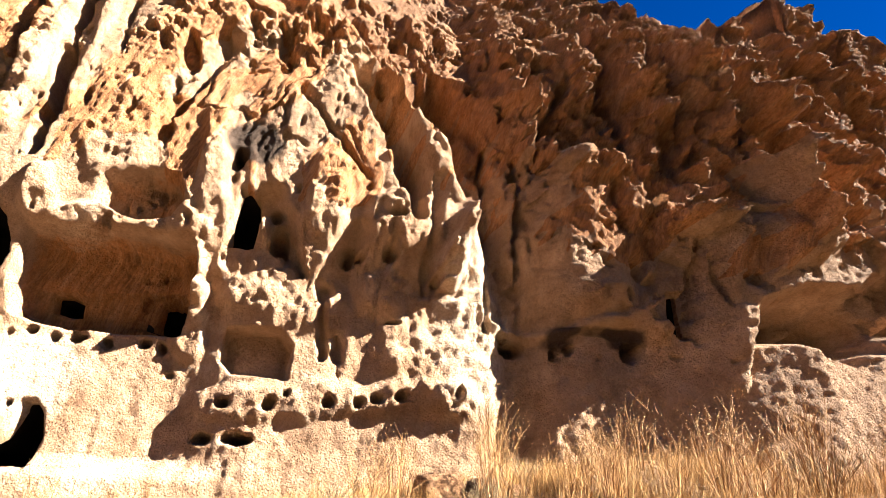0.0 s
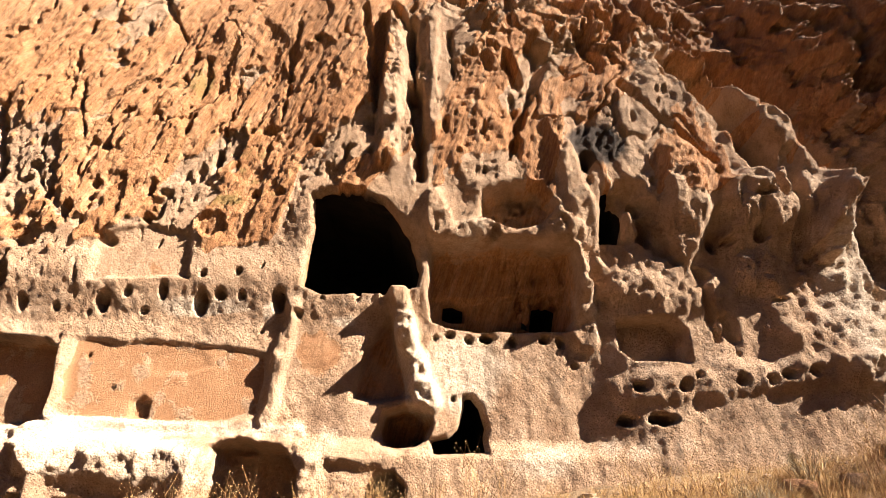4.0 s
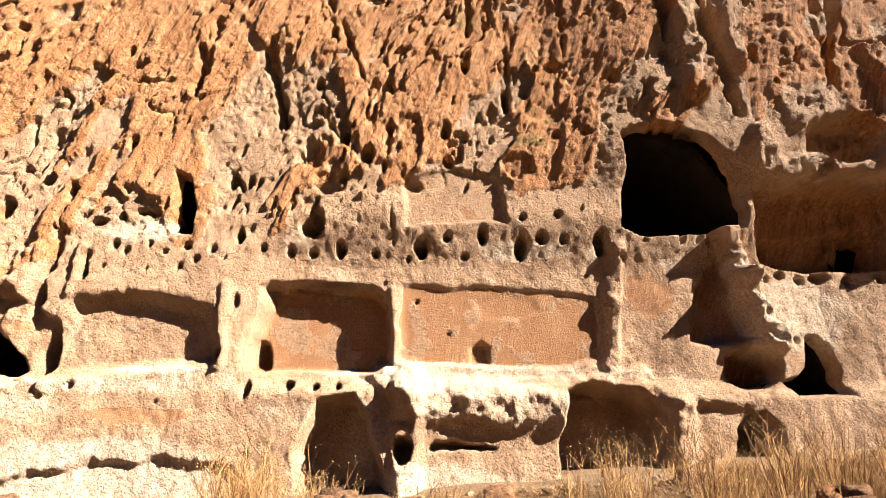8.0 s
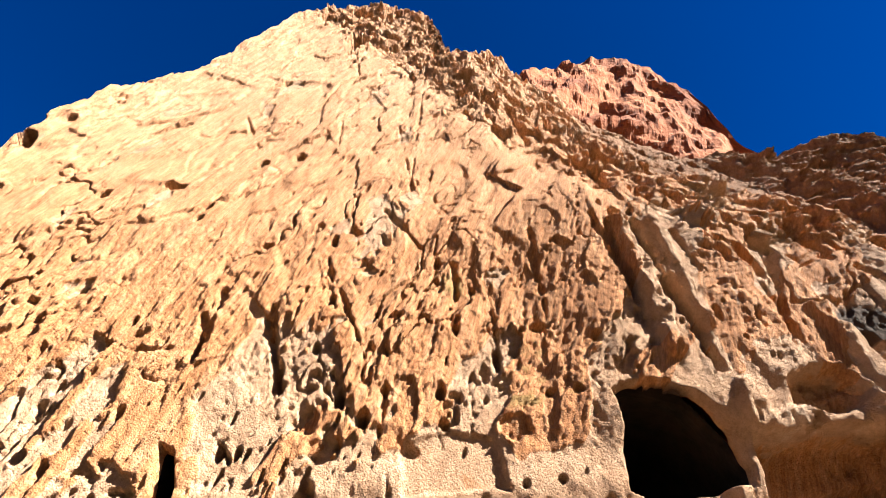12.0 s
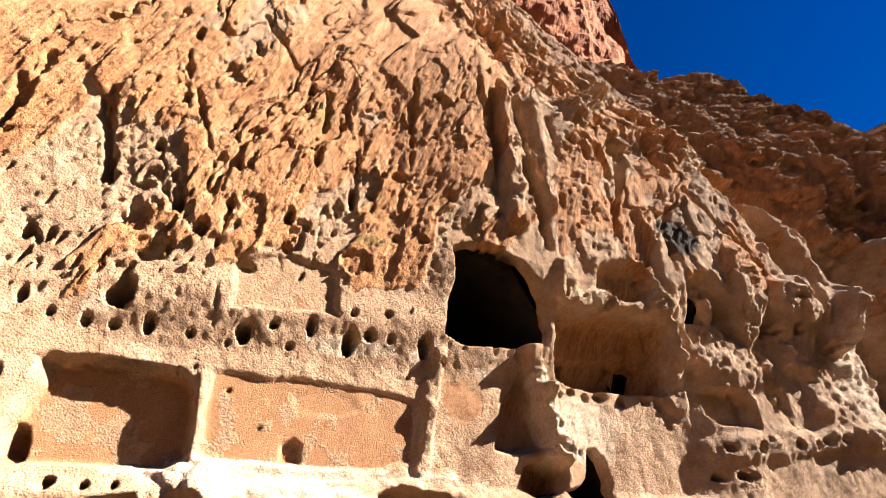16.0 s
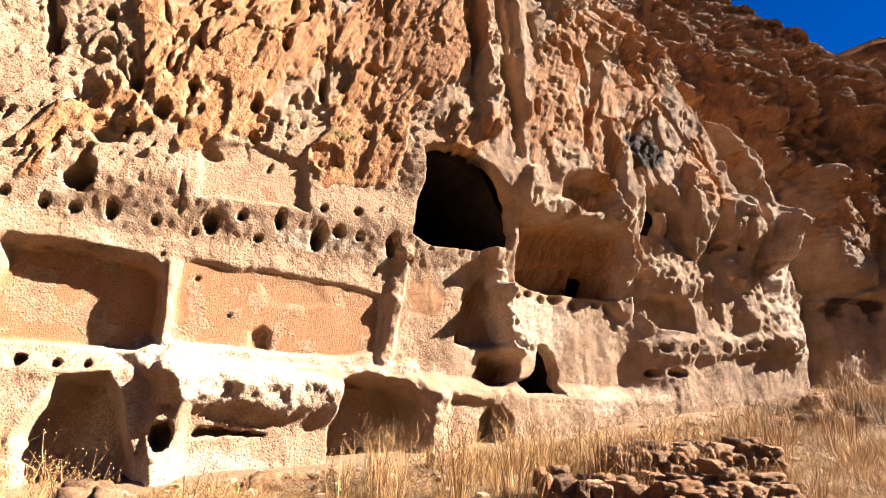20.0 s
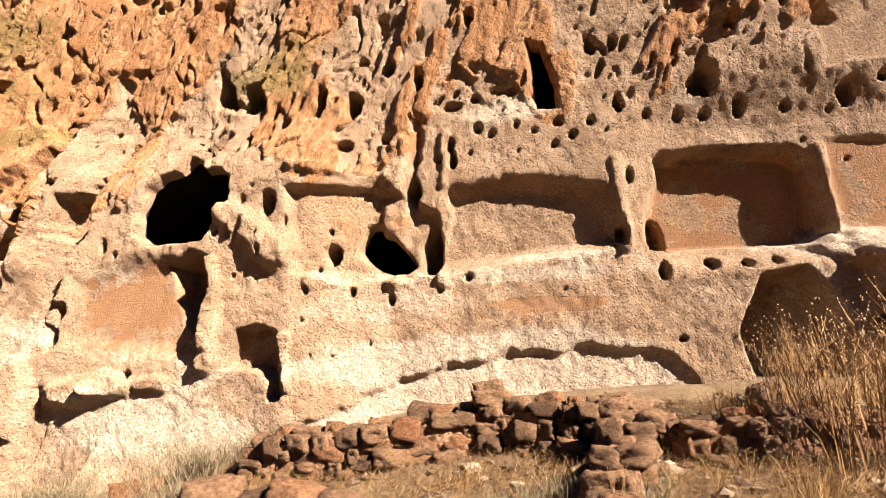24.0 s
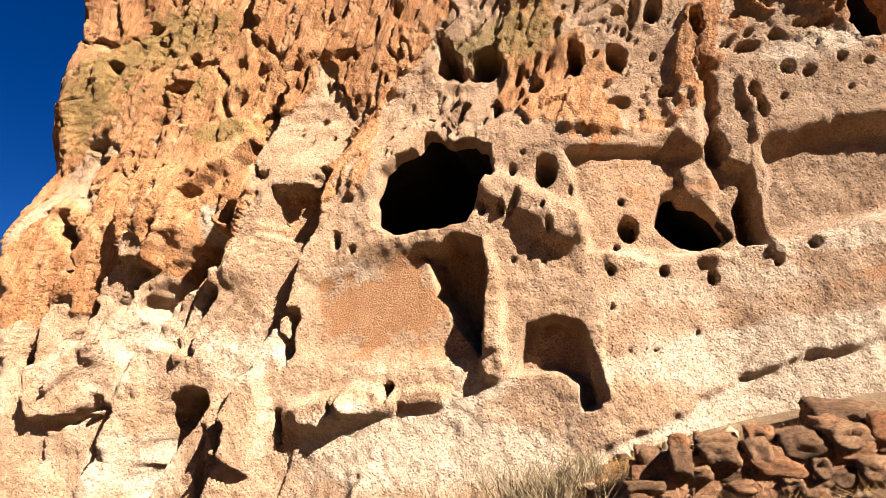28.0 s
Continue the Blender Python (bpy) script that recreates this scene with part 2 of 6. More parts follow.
ATT = {k: np.zeros_like(CX) for k in ("crust", "plaster", "white", "lichen", "soot_shade", "varnish_shade")}
# recess rock browned in two steps upward: varnish plus painted shade
ATT["varnish_shade"] += recess * (0.35 * smooth(CZ, 2.9, 3.6) + 0.3 * smooth(CZ, 4.8, 6.3)) + 0.18 * smooth(CX, -3.5, 0.5) * smooth(CZ, 9, 12)
# orange crust plates over pale rock: plates stand proud, gaps are recessed
warp_x, warp_z = 0.5 * fbm(CX * 0.9, CZ * 0.9, 12, 3), 0.5 * fbm(CX * 0.9 + 9, CZ * 0.9, 13, 3)
height = CZ - np.interp(CX, [-19, -16.4, -15.2, -14, -12.5, -11, -8.3, -7.6, -4, 70], [1.5, 1.9, 2.2, 2.4, 2.6, 2.95, 3.0, 3.65, 3.9, 3.6]) - 0.6 * fbm(CX * 0.7, CZ * 0.7, 11, 3)
plate_noise = fbm((CX - 0.30 * CZ + warp_x) * 1.25, (CZ + warp_z) * 0.62, 15, 5, 0.62)
bias = np.interp(height, [-0.6, 0.0, 0.6, 2.0, 3.5, 6.0], [-0.9, -0.15, 0.10, 0.20, 0.36, 0.42]) - 0.24 * lower_west + 0.05 * west_end + 0.08 * smooth(-CX, 14.2, 15.4)
plate = smooth(plate_noise + bias, 0.0, 0.04)
ATT["lichen"] += 0.14 * smooth(-CX, 13.5, 17.0) * smooth(CZ, 2.6, 4.5) + 0.16 * plate * smooth(CZ, 3.4, 4.2) * (1 - smooth(CZ, 7, 9))
ATT["white"] += (0.04 * smooth(-CX, 13.0, 15.0) + 0.26) * (1 - smooth(CZ + 0.3 * fbm(CX * 0.8, CZ * 0.8, 93, 3) + 0.9 * smooth(-CX, 8, 12), 2.0, 3.6)) * (1 - recess)
ATT["crust"] += plate * (1 - 0.30 * smooth(CZ, 8, 13))
zone = smooth(height, -0.3, 0.5) * (1 - recess)
CY -= 0.06 * plate * zone * (1 - 0.55 * smooth(CZ, 5.5, 8)) * (1 - 0.6 * lower_west)
calm_west = 1 - 0.75 * smooth(-CX, 13.6, 14.8)
fibre = fbm((CX - 0.30 * CZ) * 14, CZ * 2.2, 17, 3, 0.65)
CY += (0.030 - 0.020 * smooth(CZ, 7, 9)) * plate * fibre * calm_west * (1 - 0.4 * lower_west)
# pits and lumps
pit_mask = (1 - 0.72 * plate) * (1 - 0.8 * smooth(-CX, 14.0, 15.0)) * smooth(height, -0.1, 0.3) * (1 - 0.85 * smooth(CZ, 6.5, 9.5)) * (1 - 0.9 * lower_west) * (0.35 + 0.65 * smooth(fbm(CX * 0.6, CZ * 0.6, 26, 3), -0.12, 0.2))
pits = fbm((CX + warp_x * 0.5) * 3.1, CZ * 1.9, 25, 4, 0.55)
CY += 0.10 * smooth(pits, 0.25, 0.34) * np.maximum(pit_mask, 0.75 * recess * smooth(CZ, 4.4, 6.0))
slope_u, slope_v = (CX - 0.30 * CZ + warp_x) * 0.9, (CZ + warp_z) * 0.5
fissure = np.abs(fbm(slope_u, slope_v, 27, 4, 0.6)) + 0.05 * (noise3(CX * 0.5, CZ * 0.5, CX * 0 + 3.3, 29) + 0.15)
CY += 0.09 * smooth(0.028 - fissure, 0.0, 0.02) * smooth(height, 0.8, 2.0) * (1 - recess)
small = fbm(CX * 7.5, CZ * 5.5, 28, 3, 0.55)
grit = fbm(CX * 15, CZ * 11, 95, 2, 0.6)
CY += 0.016 * smooth(grit, 0.20, 0.34) * smooth(height, -0.2, 0.4) * (1 - 0.7 * smooth(CZ, 7, 9.5)) * (0.25 + 0.75 * smooth(fbm(CX * 0.8, CZ * 0.8, 97, 3), -0.05, 0.2))
CY += 0.05 * smooth(small, 0.27, 0.36) * np.maximum(pit_mask, 0.12 * (CZ < 7))
drift = fbm((CX - 0.55 * CZ) * 0.55, (CZ + 0.4 * CX) * 0.22, 91, 4, 0.55)
CY += 0.05 * smooth(0.022 - np.abs(drift - 0.05), 0.0, 0.018) * smooth(CZ, 7.0, 9.0) * (1 - recess)
CY -= 0.06 * smooth(drift, 0.03, 0.06) * smooth(CZ, 7.0, 9.0) * (1 - recess)
steps = 4.0 * fbm(slope_u * 0.45, slope_v * 0.5, 23, 3, 0.5)
steps = np.floor(steps) + smooth(steps - np.floor(steps), 0.8, 1.0)
CY -= 0.055 * steps * smooth(CZ, 5.2, 6.5) * (1 - recess) * (1 - lower_west)
CY += 0.16 * (1 - 0.5 * lower_west) * fbm(CX * 0.5, CZ * 0.5, 21, 3)
CY += (0.028 + 0.018 * zone * (1 - 0.8 * smooth(CZ, 5.5, 8)) * calm_west * (1 - 0.7 * lower_west)) * fbm(CX * 2.2, CZ * 1.1, 31, 5, 0.6)
calm = 1 - 0.6 * smooth(CZ, 7.0, 9.0) * (1 - recess)
CY += 0.026 * fbm(CX * 5.0, CZ * 4.2, 33, 4, 0.6) * (0.75 + 0.1 * lower_west + 1.2 * recess * smooth(CZ, 4.4, 6.0)) * calm
CY += (0.022 + 0.02 * recess) * fbm(CX * 14, CZ * 13, 35, 2, 0.6) * calm
CY += 0.10 * lower_west * fbm(CX * 1.9, CZ * 0.22, 37, 4, 0.5)
flute = np.abs(fbm((CX + 0.5 * warp_x) * 2.6, CZ * 0.45, 41, 4, 0.55))
CY += lower_west * smooth(CX, -2.2, -1.4) * smooth(CZ, 2.3, 3.0) * (0.04 - 0.16 * np.clip(flute, 0, 0.3))
def blocks(a, b, seed):
    """Broken rock: tilted facets that meet at sharp edges."""
    rng = np.random.RandomState(seed)
    jx, jy, lift, tx, ty = (rng.rand(64, 64) for _ in range(5))
    ai, bi = np.floor(a).astype(int), np.floor(b).astype(int)
    best, out = np.full(a.shape, 9.0), np.zeros_like(a)
    for da in (-1, 0, 1):
        for db in (-1, 0, 1):
            i, j = (ai + da) % 64, (bi + db) % 64
            ra, rb = a - (ai + da + jx[i, j]), b - (bi + db + jy[i, j])
            d = ra * ra + rb * rb
            near = d < best
            out = np.where(near, lift[i, j] - 0.5 + (tx[i, j] - 0.5) * ra * 1.3 + (ty[i, j] - 0.5) * rb * 1.3, out)
            best = np.minimum(best, d)
    return out


# leaning slabs of the western end
slab = (CX * 0.88 - CZ * 0.48) * 0.75 + 0.5 * fbm(CX * 0.6, CZ * 0.6, 55, 3)
saw = slab - np.floor(slab)
CY += smooth(-CX, 15.0, 15.9) * (0.30 * np.where(saw < 0.95, saw / 0.95, (1 - saw) / 0.05) + 0.12 * np.abs(fbm(CX * 0.9 - CZ * 0.5, CZ * 0.8, 57, 4, 0.55)) - 0.15)
# slanting fins of the eastern wall and of the knobbly upper east
u, v = CX * 0.8 + CZ * 0.6, CZ * 0.8 - CX * 0.6
fins = np.abs(fbm(u * 0.75, v * 0.2, 43, 4, 0.5))
upper_east = smooth(CX + 0.5 * (CZ - 6.5), -3.6, -2.5) * smooth(CZ + 0.3 * CX, 5.6, 7.0) * (1 - 0.6 * recess)
CY += np.maximum(recess, 0.0) * (0.25 * fins * smooth(CZ, 4.4, 6.4) + 0.18 * fbm(CX * 1.1, CZ * 0.4, 45, 3, 0.4) - 0.2)
CY += upper_east * (0.36 * np.abs(fbm(CX * 1.4, CZ * 1.5, 47, 4, 0.55)) + 0.3 * smooth(pits, 0.1, 0.3))
CY += recess * (0.32 * smooth(fbm(CX * 1.5, CZ * 1.0, 101, 4, 0.6), 0.08, 0.26) + 0.20 * np.abs(fbm(CX * 3.2 - CZ * 0.8, CZ * 2.0, 105, 4, 0.65))) * smooth(CZ, 4.6, 6.2) * smooth(CX, 1.8, 2.6)
craggy = np.maximum(recess * smooth(CZ, 3.5, 4.8) * smooth(CX, 1.6, 2.4), 0.7 * np.clip(upper_east, 0, 1))
bx, bz = u + 0.5 * warp_x, v + 0.5 * warp_z
CY += craggy * (0.34 * blocks(bx * 1.5, bz * 0.8, 121) + 0.16 * blocks(bx * 3.6, bz * 2.2, 122) + 0.07 * blocks(bx * 8.0, bz * 6.0, 123))
# flaking plates of the crust
flake_x, flake_z = CX - 0.30 * CZ + 0.6 * warp_x, CZ + 0.6 * warp_z
low_crust = zone * (1 - smooth(CZ, 6.5, 9.0)) * (1 - 0.6 * lower_west)
CY += low_crust * plate * (0.060 * blocks(flake_x * 2.6, flake_z * 0.9, 126) + 0.035 * blocks(flake_x * 6.5, flake_z * 2.0, 127))
CY += smooth(CZ, 6.5, 9.0) * (1 - recess) * (1 - np.clip(upper_east, 0, 1)) * (0.07 * blocks(flake_x * 1.0, flake_z * 0.4, 128) + 0.03 * blocks(flake_x * 3.0, flake_z * 1.1, 129))
lean_a, lean_b = CX * 0.88 - CZ * 0.48 + 0.4 * warp_x, CZ * 0.88 + CX * 0.48
CY += smooth(-CX, 15.4, 16.2) * (0.07 * blocks(lean_a * 1.3, lean_b * 0.45, 124))
# the crest stays ragged
CZ += (0.5 - 0.18 * smooth(CX, 2, 4)) * fbm(CX * 1.9, CZ * 0.3, 49, 5, 0.65) * smooth(CV, 14, 26)


def window_of(x0, x1, z0, z1):
    i0, i1 = np.searchsorted(GX, x0), np.searchsorted(GX, x1)
    j0, j1 = np.searchsorted(GV, z0), np.searchsorted(GV, z1 if z1 < 6.2 else 26)
    return slice(max(j0 - 1, 0), j1 + 1), slice(max(i0 - 1, 0), i1 + 1)


def wobble(s, size=0.05, scale=3.0):
    return size * fbm(CX[s] * scale, CZ[s] * scale, 77, 3)


def outline_distance(px, pz, corners):
    """Signed distance to a polygon, negative inside."""
    d = np.full(px.shape, 1e9)
    inside = np.zeros(px.shape, bool)
    for (ax, az), (bx, bz) in zip(corners, corners[1:] + corners[:1]):
        ex, ez = bx - ax, bz - az
        t = np.clip(((px - ax) * ex + (pz - az) * ez) / (ex * ex + ez * ez + 1e-9), 0, 1)
        d = np.minimum(d, np.hypot(px - ax - t * ex, pz - az - t * ez))
        cross = ((az > pz) != (bz > pz)) & (px < ex * (pz - az) / (ez if ez else 1e-9) + ax)
        inside ^= cross
    return np.where(inside, -d, d)


HOLE = np.zeros(CX.shape, bool)
CHAMBERS = []


def cave(depth, lip, *corners, chamber=False, inset=0.0, soot_shade=0.0, plaster=0.0, dome=0.0, white=0.0, crust=None, ragged=0.05):
    """Cuts a room or cave mouth with that outline of (x, z) corners into the cliff."""
    corners = [tuple(c) for c in corners]
    xs, zs = [c[0] for c in corners], [c[1] for c in corners]
    s = window_of(min(xs) - 0.6, max(xs) + 0.6, min(zs) - 0.6, max(zs) + 0.6)
    d = outline_distance(CX[s], CZ[s], corners) + wobble(s, ragged, 4.0)
    k = smooth(-d, -lip * 0.25, lip * 0.6)
    floor = depth * (1 + dome * np.clip(-d, 0, 0.6))
    if chamber:
        ring = (d > 0.0) & (d < 0.3)
        CHAMBERS.append((corners, depth, float(np.percentile(CY[s][ring], 85)) + inset))
        inside = d < -0.035
        near = np.zeros_like(inside)
        near[1:-1, 1:-1] = ~(inside[:-2, :-2] & inside[:-2, 1:-1] & inside[:-2, 2:] & inside[1:-1, :-2] & inside[1:-1, 2:] & inside[2:, :-2] & inside[2:, 1:-1] & inside[2:, 2:])
        rim = inside & near
        du = np.gradient(d, axis=1) / np.maximum(np.gradient(CX[s], axis=1), 1e-4)
        dv = np.gradient(d, axis=0) / np.maximum(np.gradient(CZ[s], axis=0), 1e-4)
        g = np.maximum(du * du + dv * dv, 0.25)
        move = np.where(rim, np.clip(-0.035 - d, 0, 0.04), 0)
        CX[s] += move * du / g
        CZ[s] += move * dv / g
        d = d + move
        HOLE[s] |= inside
        floor = 0.18
        k = smooth(-d, -0.012, 0.035)
    if plaster > 0.3:
        flat = smooth(-d, -0.05, 0.1)
        level = CY[s][d < 0].mean()
        CY[s] += flat * 0.75 * (level - CY[s])
    CY[s] += k * floor
    for name, v in (("soot_shade", soot_shade), ("plaster", plaster), ("white", white)):
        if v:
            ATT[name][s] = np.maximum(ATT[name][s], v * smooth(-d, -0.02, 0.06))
    if crust is not None:
        ATT["crust"][s] += (crust - ATT["crust"][s]) * smooth(-d, -0.02, 0.05)


def socket(x, z, rx, rz, depth=0.25, lip=0.35):
    """A beam socket or a natural pit: a rounded hole."""
    s = window_of(x - rx * 2 - 0.1, x + rx * 2 + 0.1, z - rz * 2 - 0.1, z + rz * 2 + 0.1)
    r = np.hypot((CX[s] - x) / rx, (CZ[s] - z) / rz) + wobble(s, 0.5, 9.0)
    CY[s] += depth * smooth(-r, -1.0, -1.0 + max(lip, 0.05 / min(rx, rz)))


def line_distance(s, x0, z0, x1, z1):
    ex, ez = x1 - x0, z1 - z0
    t = np.clip(((CX[s] - x0) * ex + (CZ[s] - z0) * ez) / (ex * ex + ez * ez + 1e-9), 0, 1)
    return np.hypot(CX[s] - x0 - t * ex, CZ[s] - z0 - t * ez), t


def crack(x0, z0, x1, z1, w, depth=0.2, taper=0.5):
    """A cleft along a line, narrowing to its end."""
    s = window_of(min(x0, x1) - w * 2 - 0.2, max(x0, x1) + w * 2 + 0.2, min(z0, z1) - w * 2 - 0.2, max(z0, z1) + w * 2 + 0.2)
    d, t = line_distance(s, x0, z0, x1, z1)
    d = d + np.abs(wobble(s, 0.14, 1.7)) * 0.8 + wobble(s, 0.09, 6.0)
    ww = w * (1 - taper * t) * (0.6 + 0.9 * np.clip(fbm(CX[s] * 1.1, CZ[s] * 1.1, 83, 2) + 0.5, 0, 1))
    CY[s] += depth * smooth(-d / ww, -1.3, -0.4)


def rib(x0, z0, x1, z1, w, out, white=0.0):
    """A rounded ridge or ledge that stands proud along a line."""
    s = window_of(min(x0, x1) - w - 0.2, max(x0, x1) + w + 0.2, min(z0, z1) - w - 0.2, max(z0, z1) + w + 0.2)
    d, t = line_distance(s, x0, z0, x1, z1)
    d = d + wobble(s, 0.12, 2.5)
    k = smooth(1 - np.clip(d, 0, None) / w, 0, 0.65)
    CY[s] -= out * k * (0.8 + 0.9 * fbm(CX[s] * 3.0, CZ[s] * 3.0, 79, 4, 0.6))
    if white:
        ATT["white"][s] = np.maximum(ATT["white"][s], white * smooth(k, 0.2, 0.7))


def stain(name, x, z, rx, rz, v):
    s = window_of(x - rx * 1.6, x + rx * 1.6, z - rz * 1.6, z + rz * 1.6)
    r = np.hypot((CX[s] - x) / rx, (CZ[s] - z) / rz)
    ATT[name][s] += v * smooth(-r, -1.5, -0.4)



# ridges and ledges between the rooms
rib(-7.91, 2.45, -7.85, 1.62, 0.085, 0.07)
rib(-5.26, 2.95, -5.44, 1.68, 0.124, 0.13)
rib(-4.02, 3.22, -3.90, 2.60, 0.142, 0.2, white=0.2)
rib(-3.90, 2.60, -3.62, 1.87, 0.143, 0.26, white=0.45)
rib(-7.47, 1.28, -6.10, 1.13, 0.356, 0.22, white=0.55)
rib(-7.68, 1.51, -7.66, 0.25, 0.200, 0.22, white=0.35)
rib(-9.80, 2.46, -9.73, 1.58, 0.088, 0.07)
rib(-12.08, 2.82, -12.07, 1.35, 0.182, 0.1, white=0.2)
rib(-5.73, 1.37, -5.13, 1.47, 0.179, 0.14)
rib(-4.90, 1.36, -4.10, 1.28, 0.193, 0.12)
rib(-4.93, 1.05, -4.97, 0.20, 0.276, 0.2)
rib(-8.08, 1.56, -7.82, 1.39, 0.207, 0.15, white=0.3)
rib(-3.29, 3.84, -2.75, 3.98, 0.178, 0.14, white=0.5)
rib(-2.77, 3.80, -1.87, 3.91, 0.112, 0.1, white=0.3)
rib(-3.62, 4.30, -3.55, 3.95, 0.207, 0.16)
rib(-2.18, 4.22, -1.78, 3.20, 0.176, 0.16, white=0.3)
rib(-1.78, 3.20, -1.75, 2.64, 0.196, 0.15, white=0.4)
rib(-2.03, 5.50, -1.72, 3.54, 0.214, 0.15)
rib(-1.34, 3.39, -0.45, 3.18, 0.420, 0.15)
rib(-0.53, 4.89, -0.58, 3.65, 0.302, 0.2)
rib(0.23, 4.41, 0.21, 3.43, 0.362, 0.2)
rib(1.10, 4.98, 1.12, 2.81, 1.241, 0.15, white=0.2)
rib(-1.43, 2.03, 1.19, 2.25, 0.249, 0.1)
rib(-3.92, 2.75, -3.74, 1.93, 0.185, 0.12, white=0.7)
rib(-4.27, 7.46, -4.22, 4.91, 0.189, 0.22)
rib(-3.72, 7.47, -3.62, 5.21, 0.111, 0.1)
rib(-2.90, 7.51, -3.04, 4.80, 0.600, 0.14)
rib(-11.52, 2.91, -11.58, 1.32, 0.072, 0.07, white=0.2)
rib(-15.81, 0.25, -15.35, 0.27, 0.191, 0.13)
rib(-15.20, 0.34, -14.88, 0.33, 0.160, 0.13)
rib(-14.72, 0.33, -14.45, 0.35, 0.125, 0.12)
rib(-13.93, 1.59, -13.94, 0.55, 0.130, 0.16, white=0.2)
rib(-13.12, 0.75, -13.07, 0.26, 0.064, 0.1, white=0.2)
rib(-13.14, 2.60, -12.19, 2.44, 0.112, 0.08)
rib(-13.84, 2.12, -13.23, 1.65, 0.234, 0.12)
rib(-12.85, 1.36, -11.65, 1.42, 0.103, 0.06, white=0.5)
rib(1.27, 4.67, 0.95, 3.64, 0.185, 0.35, white=0.1)
crack(0.88, 7.65, 1.25, 4.99, 0.308, 0.6)
crack(-0.08, 6.86, 0.55, 4.73, 0.293, 0.5)

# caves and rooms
cave(3.0, 0.1, (-5.20, 4.41), (-4.92, 4.51), (-4.55, 4.43), (-4.22, 4.30), (-4.07, 4.09), (-3.87, 3.80), (-3.74, 3.44), (-3.78, 3.22), (-4.09, 3.18), (-4.52, 3.13), (-4.96, 3.13), (-5.22, 3.23), (-5.20, 3.63), (-5.14, 3.93), soot_shade=0.35, crust=0.6, chamber=True)
cave(0.55, 0.12, (-3.62, 3.73), (-3.04, 3.81), (-2.36, 3.81), (-1.87, 3.73), (-1.83, 3.20), (-1.89, 2.76), (-2.45, 2.73), (-3.31, 2.78), (-3.61, 2.86), (-3.67, 3.15), crust=0.75)
cave(1.2, 0.04, (-3.49, 3.25), (-3.31, 3.27), (-3.14, 3.22), (-3.16, 3.02), (-3.33, 3.01), (-3.49, 3.04), ragged=0.02, chamber=True)
cave(1.2, 0.04, (-2.29, 3.25), (-2.10, 3.28), (-1.91, 3.20), (-1.94, 2.91), (-2.13, 2.89), (-2.30, 2.92), ragged=0.02, chamber=True)
cave(0.38, 0.14, (-3.02, 4.42), (-2.60, 4.62), (-2.26, 4.54), (-2.08, 4.21), (-2.21, 4.00), (-2.67, 3.97), (-3.04, 4.08), crust=0.5)
cave(2.0, 0.07, (-1.52, 4.47), (-1.31, 4.49), (-1.23, 4.17), (-1.27, 3.77), (-1.56, 3.77), (-1.56, 4.11), ragged=0.03, chamber=True)
cave(0.32, 0.06, (-1.40, 2.87), (-0.82, 2.86), (-0.65, 2.70), (-0.67, 2.33), (-1.26, 2.35), (-1.40, 2.50), crust=0.3, ragged=0.02)
cave(0.6, 0.12, (-4.16, 1.57), (-4.11, 1.75), (-3.92, 1.83), (-3.66, 1.80), (-3.56, 1.65), (-3.63, 1.49), (-3.75, 1.38), (-4.00, 1.37), (-4.13, 1.41), crust=0.7)
cave(2.0, 0.1, (-3.57, 1.28), (-3.58, 1.46), (-3.39, 1.52), (-3.30, 1.63), (-3.21, 1.98), (-3.11, 1.99), (-2.99, 1.85), (-2.92, 1.64), (-2.91, 1.31), (-3.28, 1.29), chamber=True)
cave(0.9, 0.12, (-4.30, 0.59), (-4.26, 0.97), (-4.16, 1.10), (-3.97, 1.12), (-3.85, 0.98), (-3.83, 0.61))
cave(1.5, 0.06, (-10.61, 3.92), (-10.42, 3.85), (-10.30, 3.41), (-10.28, 3.08), (-10.54, 3.10), (-10.59, 3.51), ragged=0.03, chamber=True)
cave(0.32, 0.12, (-9.42, 2.49), (-9.30, 2.56), (-8.47, 2.54), (-8.10, 2.50), (-7.93, 2.33), (-7.90, 1.97), (-7.88, 1.62), (-8.07, 1.50), (-8.44, 1.50), (-9.33, 1.51), (-9.54, 1.59), (-9.53, 1.89), (-9.48, 2.08), (-9.38, 2.27), plaster=0.6)
cave(0.3, 0.05, (-9.53, 1.53), (-9.52, 1.80), (-9.47, 1.91), (-9.38, 1.88), (-9.33, 1.75), (-9.32, 1.51), ragged=0.02, crust=0.7)
cave(0.2, 0.25, (-11.56, 2.29), (-10.92, 2.38), (-10.25, 2.31), (-9.92, 2.20), (-9.79, 1.82), (-9.76, 1.58), (-10.22, 1.51), (-11.22, 1.44), (-11.72, 1.40), (-11.72, 1.93), white=0.2)
cave(0.05, 0.08, (-7.82, 2.54), (-6.82, 2.52), (-6.01, 2.50), (-5.51, 2.40), (-5.52, 1.68), (-6.07, 1.58), (-6.65, 1.59), (-7.77, 1.62), (-7.84, 2.09), plaster=0.63)
cave(0.02, 0.1, (-7.00, 2.36), (-6.64, 2.48), (-6.27, 2.41), (-6.18, 2.23), (-6.46, 2.12), (-6.87, 2.15), plaster=0.75)
cave(0.1, 0.06, (-7.01, 1.63), (-7.01, 1.83), (-6.89, 1.90), (-6.78, 1.83), (-6.79, 1.64), ragged=0.02)
